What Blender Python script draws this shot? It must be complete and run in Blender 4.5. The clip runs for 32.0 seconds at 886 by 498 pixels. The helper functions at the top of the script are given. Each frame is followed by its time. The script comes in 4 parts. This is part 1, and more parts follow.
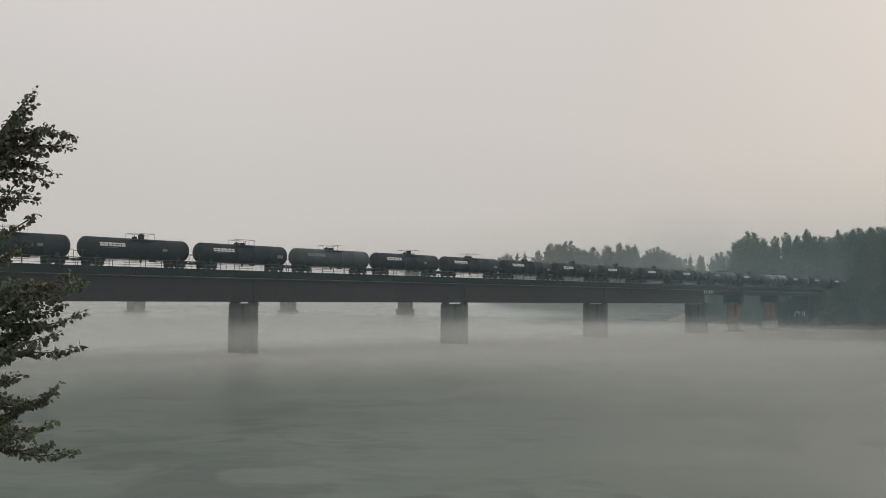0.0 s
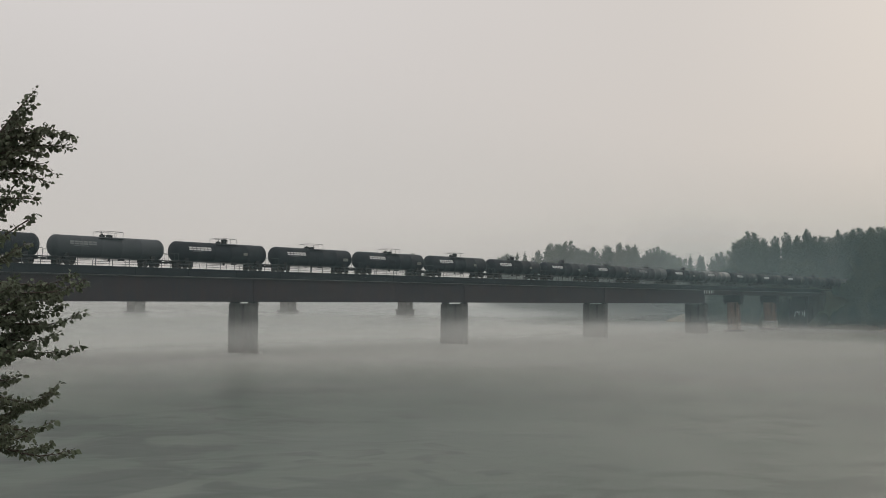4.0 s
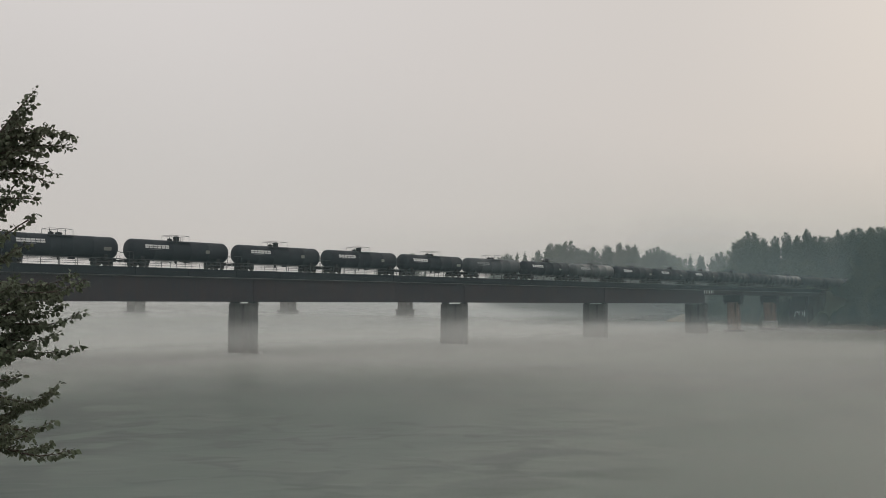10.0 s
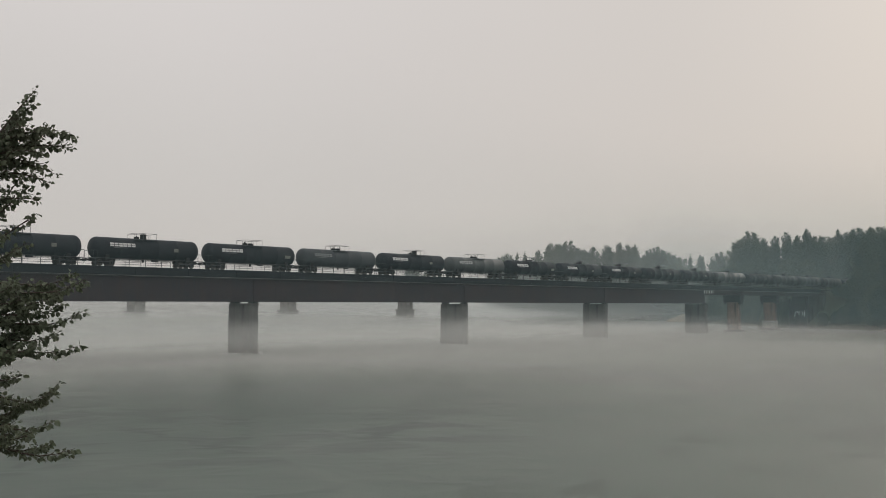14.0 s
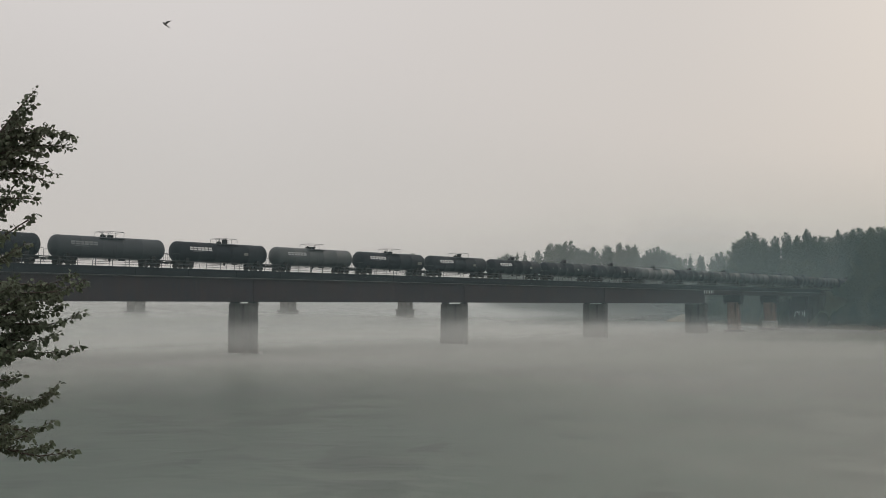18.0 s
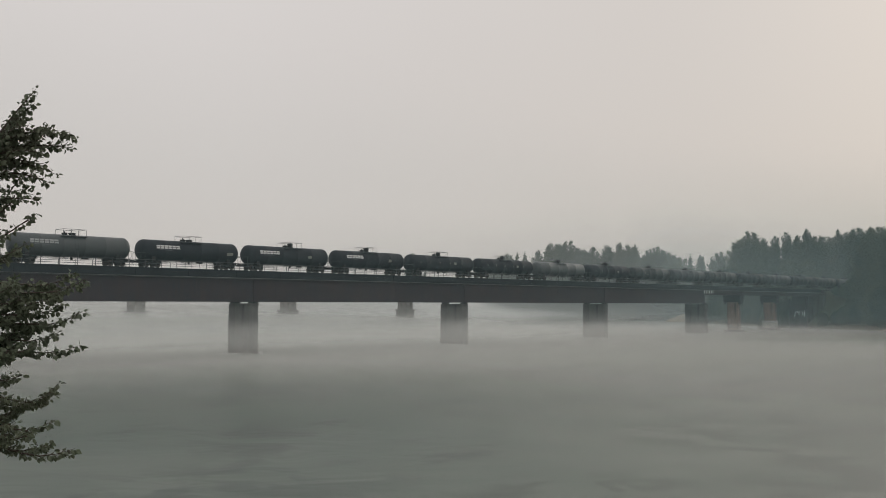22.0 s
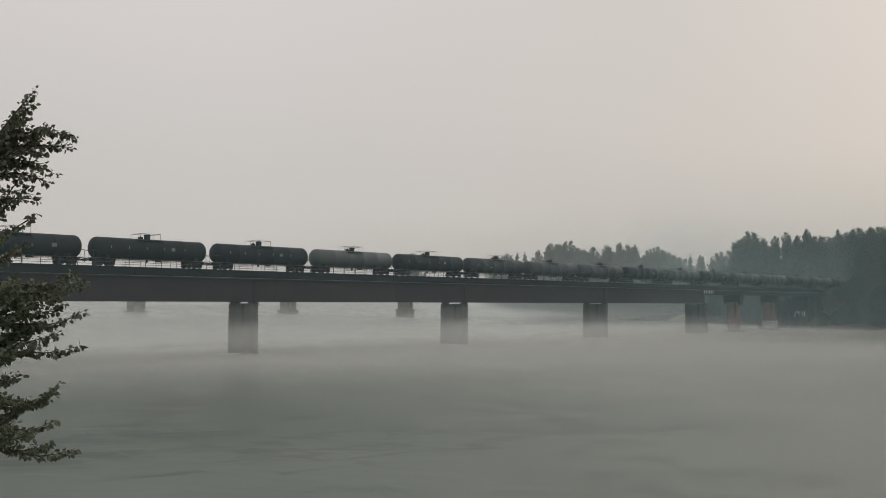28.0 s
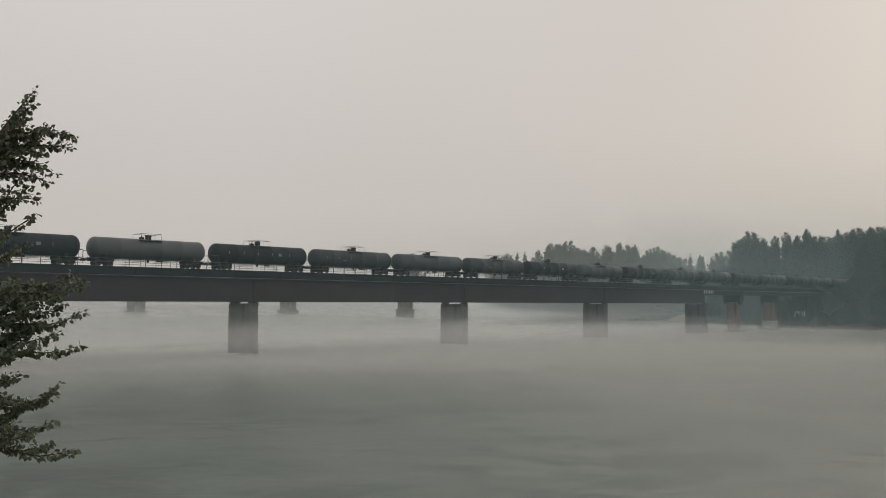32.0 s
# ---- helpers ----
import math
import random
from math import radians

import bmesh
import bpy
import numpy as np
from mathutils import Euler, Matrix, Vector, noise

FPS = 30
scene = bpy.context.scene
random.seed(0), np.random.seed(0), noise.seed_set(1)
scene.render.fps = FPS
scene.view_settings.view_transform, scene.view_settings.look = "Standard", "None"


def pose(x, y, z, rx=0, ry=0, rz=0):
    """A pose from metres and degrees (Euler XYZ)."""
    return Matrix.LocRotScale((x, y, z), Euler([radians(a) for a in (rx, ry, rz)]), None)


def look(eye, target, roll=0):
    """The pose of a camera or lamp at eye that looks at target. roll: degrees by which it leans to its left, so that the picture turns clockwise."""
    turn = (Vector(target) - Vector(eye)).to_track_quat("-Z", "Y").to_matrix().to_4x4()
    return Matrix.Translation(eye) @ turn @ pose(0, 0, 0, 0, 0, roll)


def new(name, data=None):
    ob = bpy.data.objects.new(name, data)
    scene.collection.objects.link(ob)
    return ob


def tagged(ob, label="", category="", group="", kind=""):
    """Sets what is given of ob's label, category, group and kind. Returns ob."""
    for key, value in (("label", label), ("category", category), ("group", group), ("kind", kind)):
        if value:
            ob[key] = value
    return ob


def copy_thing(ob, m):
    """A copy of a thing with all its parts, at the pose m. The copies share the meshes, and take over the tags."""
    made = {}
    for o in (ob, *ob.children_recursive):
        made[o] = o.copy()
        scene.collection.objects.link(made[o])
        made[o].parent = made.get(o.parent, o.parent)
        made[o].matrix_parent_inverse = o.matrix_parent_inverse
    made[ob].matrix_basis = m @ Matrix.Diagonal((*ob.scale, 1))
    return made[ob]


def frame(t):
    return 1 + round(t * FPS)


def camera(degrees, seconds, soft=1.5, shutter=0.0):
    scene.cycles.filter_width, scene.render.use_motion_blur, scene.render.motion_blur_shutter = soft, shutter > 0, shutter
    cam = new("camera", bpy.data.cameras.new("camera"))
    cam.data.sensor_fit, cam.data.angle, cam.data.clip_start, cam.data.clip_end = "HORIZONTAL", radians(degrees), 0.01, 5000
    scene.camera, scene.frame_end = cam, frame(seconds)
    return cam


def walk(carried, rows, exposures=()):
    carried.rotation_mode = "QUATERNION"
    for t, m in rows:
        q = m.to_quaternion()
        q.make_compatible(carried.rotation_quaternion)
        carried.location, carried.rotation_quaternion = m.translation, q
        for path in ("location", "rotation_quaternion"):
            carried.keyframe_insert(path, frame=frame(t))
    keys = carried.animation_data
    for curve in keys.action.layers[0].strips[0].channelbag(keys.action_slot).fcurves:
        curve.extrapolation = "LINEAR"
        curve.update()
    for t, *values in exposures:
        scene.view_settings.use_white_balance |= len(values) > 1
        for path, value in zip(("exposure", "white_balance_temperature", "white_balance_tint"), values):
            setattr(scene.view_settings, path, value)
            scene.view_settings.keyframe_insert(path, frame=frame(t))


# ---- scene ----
cam = camera(52.2, 32.0, soft=0.9)
EYE = 7.7
HERE = pose(0, 0, EYE, 93.57, 0, 0)
walk(cam, [(0.0, HERE), (32.0, HERE)], [(0.0, 0.0, 6500, 10), (17.0, 0.0, 6500, 10), (20.0, 0.01, 6500, 10), (23.0, 0.02, 6500, 10), (25.0, 0.06, 6500, 10), (28.0, -0.02, 6520, 10), (32.0, -0.04, 6610, 10)])

# ---- light: smoke-filled overcast morning, a weak sun behind the haze to the right ----
world = bpy.data.worlds.new("sky")
scene.world = world
world.use_nodes = True


def build_sky():
    nt = world.node_tree
    nt.nodes.clear()
    n, l = nt.nodes.new, nt.links.new
    out, bg = n("ShaderNodeOutputWorld"), n("ShaderNodeBackground")
    tc, sep = n("ShaderNodeTexCoord"), n("ShaderNodeSeparateXYZ")
    l(tc.outputs["Generated"], sep.inputs[0])
    ramp = n("ShaderNodeValToRGB")
    e = ramp.color_ramp.elements
    e[0].position, e[0].color = 0.0, (0.598, 0.562, 0.526, 1)
    e[1].position, e[1].color = 0.36, (0.700, 0.665, 0.647, 1)
    m = e.new(0.12)
    m.color = (0.624, 0.590, 0.562, 1)
    l(sep.outputs["Z"], ramp.inputs[0])
    # warm glow of the smoky sun towards the east side
    dot = n("ShaderNodeVectorMath")
    dot.operation = "DOT_PRODUCT"
    dot.inputs[1].default_value = SUN_WAY
    l(tc.outputs["Generated"], dot.inputs[0])
    glow = n("ShaderNodeMapRange")
    glow.interpolation_type = "SMOOTHSTEP"
    glow.inputs["From Min"].default_value, glow.inputs["From Max"].default_value = 0.55, 1.0
    glow.inputs["To Min"].default_value, glow.inputs["To Max"].default_value = 0.0, 0.42
    l(dot.outputs["Value"], glow.inputs["Value"])
    warm = n("ShaderNodeMix")
    warm.data_type = "RGBA"
    l(glow.outputs[0], warm.inputs["Factor"])
    l(ramp.outputs[0], warm.inputs["A"])
    warm.inputs["B"].default_value = (0.535, 0.492, 0.445, 1)
    # faint broad unevenness of the smoke
    noi = n("ShaderNodeTexNoise")
    noi.inputs["Scale"].default_value, noi.inputs["Detail"].default_value = 1.6, 2.0
    l(tc.outputs["Generated"], noi.inputs["Vector"])
    mul = n("ShaderNodeMapRange")
    mul.inputs["To Min"].default_value, mul.inputs["To Max"].default_value = 0.95, 1.05
    l(noi.outputs[0], mul.inputs["Value"])
    var = n("ShaderNodeMix")
    var.data_type, var.blend_type = "RGBA", "MULTIPLY"
    var.inputs["Factor"].default_value = 1.0
    l(warm.outputs["Result"], var.inputs["A"])
    l(mul.outputs[0], var.inputs["B"])
    sky = n("ShaderNodeTexSky")
    sky.sky_type, sky.sun_disc = "NISHITA", False
    sky.sun_elevation, sky.sun_rotation = SUN_UP, SUN_TURN
    sky.dust_density, sky.air_density = 6.0, 1.0
    tame = n("ShaderNodeVectorMath")
    tame.operation = "SCALE"
    tame.inputs["Scale"].default_value = 0.06
    l(sky.outputs[0], tame.inputs[0])
    mix = n("ShaderNodeMix")
    mix.data_type = "RGBA"
    mix.inputs["Factor"].default_value = 0.06
    l(var.outputs["Result"], mix.inputs["A"])
    l(tame.outputs[0], mix.inputs["B"])
    l(mix.outputs["Result"], bg.inputs[0])
    bg.inputs["Strength"].default_value = 1.0
    l(bg.outputs[0], out.inputs[0])


SUN_UP, SUN_TURN = radians(24), radians(42)
SUN_WAY = (math.sin(SUN_TURN) * math.cos(SUN_UP), math.cos(SUN_TURN) * math.cos(SUN_UP), math.sin(SUN_UP))
build_sky()
sun = new("sun", bpy.data.lights.new("sun", "SUN"))
sun.data.energy, sun.data.angle, sun.data.color = 0.25, radians(30), (1.0, 0.90, 0.80)
sun.matrix_basis = look((0, 0, 0), tuple(-c for c in SUN_WAY))
scene.cycles.transparent_max_bounces = 24


# ---- materials ----
def mat(name, colour, rough=0.7, metal=0.0, vary=0.25, scale=0.6, fine=9.0, bump=0.0, tint=None, rnd=0.0, streak=None, gloss=0.5):
    """A weathered surface: base colour varied at two scales, by piece, and with a fine relief. streak: vertical runs of another colour."""
    m = bpy.data.materials.new(name)
    m.use_nodes = True
    nt = m.node_tree
    n, l = nt.nodes.new, nt.links.new
    p = nt.nodes["Principled BSDF"]
    p.inputs["Roughness"].default_value, p.inputs["Metallic"].default_value = rough, metal
    p.inputs["Specular IOR Level"].default_value = gloss
    tc = n("ShaderNodeTexCoord")
    a, b = n("ShaderNodeTexNoise"), n("ShaderNodeTexNoise")
    a.inputs["Scale"].default_value, a.inputs["Detail"].default_value = scale, 6
    b.inputs["Scale"].default_value, b.inputs["Detail"].default_value = fine, 4
    l(tc.outputs["Object"], a.inputs["Vector"])
    l(tc.outputs["Object"], b.inputs["Vector"])
    add = n("ShaderNodeMath")
    add.operation = "MULTIPLY_ADD"
    add.inputs[1].default_value = 0.4
    l(b.outputs[0], add.inputs[0])
    l(a.outputs[0], add.inputs[2])
    val = add.outputs[0]
    if rnd:
        info, more = n("ShaderNodeObjectInfo"), n("ShaderNodeMath")
        more.operation = "MULTIPLY_ADD"
        more.inputs[1].default_value = rnd
        l(info.outputs["Random"], more.inputs[0])
        l(val, more.inputs[2])
        val = more.outputs[0]
    rng = n("ShaderNodeMapRange")
    rng.inputs["From Min"].default_value, rng.inputs["From Max"].default_value = 0.4, 1.0 + rnd
    l(val, rng.inputs["Value"])
    mix = n("ShaderNodeMix")
    mix.data_type = "RGBA"
    other = tint or tuple(c * (1 - vary) for c in colour)
    mix.inputs["A"].default_value = (*(min(1, c * (1 + vary)) for c in colour), 1)
    mix.inputs["B"].default_value = (*other, 1)
    l(rng.outputs[0], mix.inputs["Factor"])
    col = mix.outputs["Result"]
    if streak:
        mp, s = n("ShaderNodeMapping"), n("ShaderNodeTexNoise")
        mp.inputs["Scale"].default_value = (1.7, 1.7, 0.11)
        s.inputs["Scale"].default_value, s.inputs["Detail"].default_value = 1.0, 5
        l(tc.outputs["Object"], mp.inputs[0])
        l(mp.outputs[0], s.inputs["Vector"])
        r = n("ShaderNodeMapRange")
        r.inputs["From Min"].default_value, r.inputs["From Max"].default_value = 0.47, 0.68
        r.inputs["To Max"].default_value = 0.75
        l(s.outputs[0], r.inputs["Value"])
        run = n("ShaderNodeMix")
        run.data_type = "RGBA"
        l(r.outputs[0], run.inputs["Factor"])
        l(col, run.inputs["A"])
        run.inputs["B"].default_value = (*streak, 1)
        col = run.outputs["Result"]
    l(col, p.inputs["Base Color"])
    if bump:
        bp = n("ShaderNodeBump")
        bp.inputs["Strength"].default_value, bp.inputs["Distance"].default_value = 0.6, bump
        l(add.outputs[0], bp.inputs["Height"])
        l(bp.outputs[0], p.inputs["Normal"])
    return m


def leaf_mat(name, colour, other, rnd=0.0):
    m = mat(name, colour, rough=0.55, tint=other, scale=0.5, fine=3.0, rnd=rnd)
    nt = m.node_tree
    n, l = nt.nodes.new, nt.links.new
    p, out = nt.nodes["Principled BSDF"], nt.nodes["Material Output"]
    geo, hue = n("ShaderNodeNewGeometry"), n("ShaderNodeHueSaturation")
    rng = n("ShaderNodeMapRange")
    rng.inputs["To Min"].default_value, rng.inputs["To Max"].default_value = 0.6, 1.35
    l(geo.outputs["Random Per Island"], rng.inputs["Value"])
    l(rng.outputs[0], hue.inputs["Value"])
    src = p.inputs["Base Color"].links[0].from_socket
    l(src, hue.inputs["Color"])
    l(hue.outputs[0], p.inputs["Base Color"])
    tr, mx = n("ShaderNodeBsdfTranslucent"), n("ShaderNodeMixShader")
    l(hue.outputs[0], tr.inputs[0])
    mx.inputs[0].default_value = 0.3
    l(p.outputs[0], mx.inputs[1])
    l(tr.outputs[0], mx.inputs[2])
    l(mx.outputs[0], out.inputs[0])
    return m


M_BLACK = mat("black_tank_paint", (0.021, 0.024, 0.030), rough=0.6, vary=0.2, scale=0.35, fine=5, rnd=0.25, tint=(0.026, 0.029, 0.035), gloss=0.12)
M_GREY = mat("grey_tank_paint", (0.066, 0.074, 0.082), rough=0.6, vary=0.15, scale=0.3, fine=5, rnd=0.25, tint=(0.045, 0.052, 0.057), gloss=0.25)
M_DGREY = mat("dark_grey_tank_paint", (0.056, 0.064, 0.068), rough=0.6, vary=0.15, scale=0.3, fine=5, rnd=0.25, tint=(0.028, 0.032, 0.035), gloss=0.25)
M_PALE = mat("weathered_pale_tank_paint", (0.082, 0.091, 0.094), rough=0.45, vary=0.12, scale=0.3, fine=5, rnd=0.2, tint=(0.066, 0.074, 0.077), gloss=0.4)
M_DIM = mat("dim_stencil_paint", (0.34, 0.35, 0.35), rough=0.6, vary=0.12, scale=1.5, fine=9)
M_IRON = mat("dirty_black_iron", (0.017, 0.018, 0.020), rough=0.75, vary=0.3, scale=2, fine=14, tint=(0.030, 0.028, 0.026), gloss=0.25)
M_WHEEL = mat("worn_steel", (0.07, 0.06, 0.055), rough=0.5, metal=0.6, scale=3, fine=20)
M_RAILING = mat("grey_railing_steel", (0.06, 0.062, 0.065), rough=0.6, metal=0.2, scale=2)
M_PALE_GREY = mat("pale_conduit", (0.16, 0.155, 0.155), rough=0.7, scale=0.4, tint=(0.07, 0.065, 0.065))
M_WHITE = mat("white_stencil_paint", (0.62, 0.62, 0.615), rough=0.6, vary=0.08, scale=1.5, fine=9)
M_FADED = mat("faded_stencil_paint", (0.17, 0.18, 0.183), rough=0.6, vary=0.12, scale=1.5, fine=9)
M_SIGN = mat("dull_placard", (0.17, 0.165, 0.145), rough=0.6, vary=0.15, scale=4)
M_GIRDER = mat("rusty_girder_paint", (0.031, 0.030, 0.038), rough=0.8, vary=0.2, scale=0.22, fine=3, tint=(0.058, 0.041, 0.042), streak=(0.060, 0.043, 0.043), gloss=0.15)
M_FASCIA = mat("dark_bridge_timber", (0.020, 0.023, 0.027), rough=0.9, vary=0.2, scale=0.6, fine=8, rnd=0.15, gloss=0.15)
M_FLANGE = mat("weathered_flange_edge", (0.095, 0.09, 0.09), rough=0.75, scale=0.5, fine=6, tint=(0.05, 0.045, 0.045), gloss=0.3)
M_PIER = mat("stained_pier_concrete", (0.085, 0.078, 0.075), rough=0.9, vary=0.25, scale=0.35, fine=5, bump=0.02, tint=(0.050, 0.046, 0.045), streak=(0.026, 0.025, 0.026), gloss=0.3)
M_OLDPIER = mat("old_pier_concrete", (0.17, 0.16, 0.15), rough=0.9, vary=0.25, scale=0.3, fine=4, bump=0.02, streak=(0.08, 0.075, 0.07))
M_RUSTPIER = mat("rust_stained_concrete", (0.20, 0.125, 0.095), rough=0.9, vary=0.3, scale=0.5, fine=5, tint=(0.12, 0.078, 0.060), streak=(0.055, 0.045, 0.042))
M_PLINTH = mat("pale_plinth_concrete", (0.42, 0.40, 0.37), rough=0.9, vary=0.3, scale=0.8, fine=5, bump=0.02, tint=(0.16, 0.15, 0.14), gloss=0.3)
M_CAP = mat("dark_cap_concrete", (0.040, 0.040, 0.042), rough=0.9, vary=0.25, scale=0.5, fine=5, tint=(0.024, 0.024, 0.026), gloss=0.2)
M_DRIFT = mat("bleached_driftwood", (0.40, 0.37, 0.32), rough=0.9, vary=0.2, scale=1.5, fine=12, bump=0.02, tint=(0.22, 0.20, 0.17))
M_RAIL = mat("rail_steel", (0.10, 0.08, 0.07), rough=0.4, metal=0.7, scale=2)
M_TIE = mat("creosoted_sleeper", (0.035, 0.030, 0.027), rough=0.9, scale=1, fine=10, rnd=0.3)
M_GROUND = mat("bank_soil_and_grass", (0.042, 0.055, 0.032), rough=0.95, vary=0.3, scale=0.05, fine=1.2, bump=0.1, tint=(0.062, 0.060, 0.042), gloss=0.2)
M_SAND = mat("pale_river_sand", (0.26, 0.215, 0.15), rough=0.95, vary=0.15, scale=0.1, fine=2, bump=0.03)
M_BARK = mat("grey_bark", (0.09, 0.075, 0.06), rough=0.9, scale=3, fine=20, bump=0.01)
M_LEAF = leaf_mat("dark_green_leaf", (0.104, 0.140, 0.094), (0.146, 0.158, 0.104))
M_WOOD = leaf_mat("woodland_leaf", (0.040, 0.062, 0.046), (0.115, 0.130, 0.078), rnd=0.9)
M_BIRD = mat("grey_plumage", (0.20, 0.20, 0.205), rough=0.7, scale=20, fine=60)


def water_mat():
    m = bpy.data.materials.new("silty_river_water")
    m.use_nodes = True
    nt = m.node_tree
    n, l = nt.nodes.new, nt.links.new
    p = nt.nodes["Principled BSDF"]
    p.inputs["IOR"].default_value = 1.33
    p.inputs["Specular IOR Level"].default_value = 0.36
    tc = n("ShaderNodeTexCoord")

    def waves(sx, sy, scale, detail, warp, turn=0.0):
        mp, t = n("ShaderNodeMapping"), n("ShaderNodeTexNoise")
        mp.inputs["Scale"].default_value = (sx, sy, 1)
        mp.inputs["Rotation"].default_value = (0, 0, radians(FLOW_TURN + turn))
        t.inputs["Scale"].default_value, t.inputs["Detail"].default_value, t.inputs["Distortion"].default_value = scale, detail, warp
        l(tc.outputs["Object"], mp.inputs[0])
        l(mp.outputs[0], t.inputs["Vector"])
        return t.outputs[0]

    def join(kind, a, b):
        q = n("ShaderNodeMath")
        q.operation = kind
        l(a, q.inputs[0])
        l(b, q.inputs[1])
        return q.outputs[0]

    def span(v, a, b, c, d):
        r = n("ShaderNodeMapRange")
        r.interpolation_type = "SMOOTHSTEP"
        for key, x in zip(("From Min", "From Max", "To Min", "To Max"), (a, b, c, d)):
            r.inputs[key].default_value = x
        l(v, r.inputs["Value"])
        return r.outputs[0]

    # slow boils of silt, eddies in patches, and ripples only where an eddy breaks the surface
    silt = waves(0.7, 1.0, 0.075, 3, 0.8)
    eddies = waves(0.8, 1.0, 0.16, 3, 1.2, 20)
    patches = span(waves(1.0, 1.0, 0.045, 2, 0.4), 0.42, 0.58, 0.0, 1.0)
    ripples = waves(0.7, 1.0, 0.42, 1, 0.9)
    mix, dark = n("ShaderNodeMix"), n("ShaderNodeMix")
    for q in (mix, dark):
        q.data_type = "RGBA"
    mix.inputs["A"].default_value = (0.054, 0.092, 0.071, 1)
    mix.inputs["B"].default_value = (0.088, 0.122, 0.098, 1)
    l(span(silt, 0.36, 0.66, 0, 1), mix.inputs["Factor"])
    l(mix.outputs["Result"], dark.inputs["A"])
    # eddies and ripples darken the base colour, standing in for broken sky reflection
    dark.inputs["B"].default_value = (0.020, 0.044, 0.034, 1)
    wide = join("MULTIPLY", span(eddies, 0.47, 0.60, 0, 0.9), patches)
    small = join("MULTIPLY", span(ripples, 0.50, 0.66, 0, 0.85), span(waves(1.0, 1.0, 0.07, 2, 0.6, 50), 0.46, 0.60, 0.0, 1.0))
    l(join("MAXIMUM", wide, small), dark.inputs["Factor"])
    l(dark.outputs["Result"], p.inputs["Base Color"])
    p.inputs["Roughness"].default_value = 0.28
    swell = join("MULTIPLY", ripples, span(patches, 0.0, 1.0, 0.5, 1.0))
    b1, b2 = n("ShaderNodeBump"), n("ShaderNodeBump")
    b1.inputs["Strength"].default_value, b1.inputs["Distance"].default_value = 1.0, 0.028
    b2.inputs["Strength"].default_value, b2.inputs["Distance"].default_value = 1.0, 0.02
    l(swell, b1.inputs["Height"])
    l(eddies, b2.inputs["Height"])
    l(b1.outputs[0], b2.inputs["Normal"])
    l(b2.outputs[0], p.inputs["Normal"])
    return m


FLOW_TURN = 46.4
M_WATER = water_mat()


SMOKE = (0.56, 0.78, 0.82, 1)


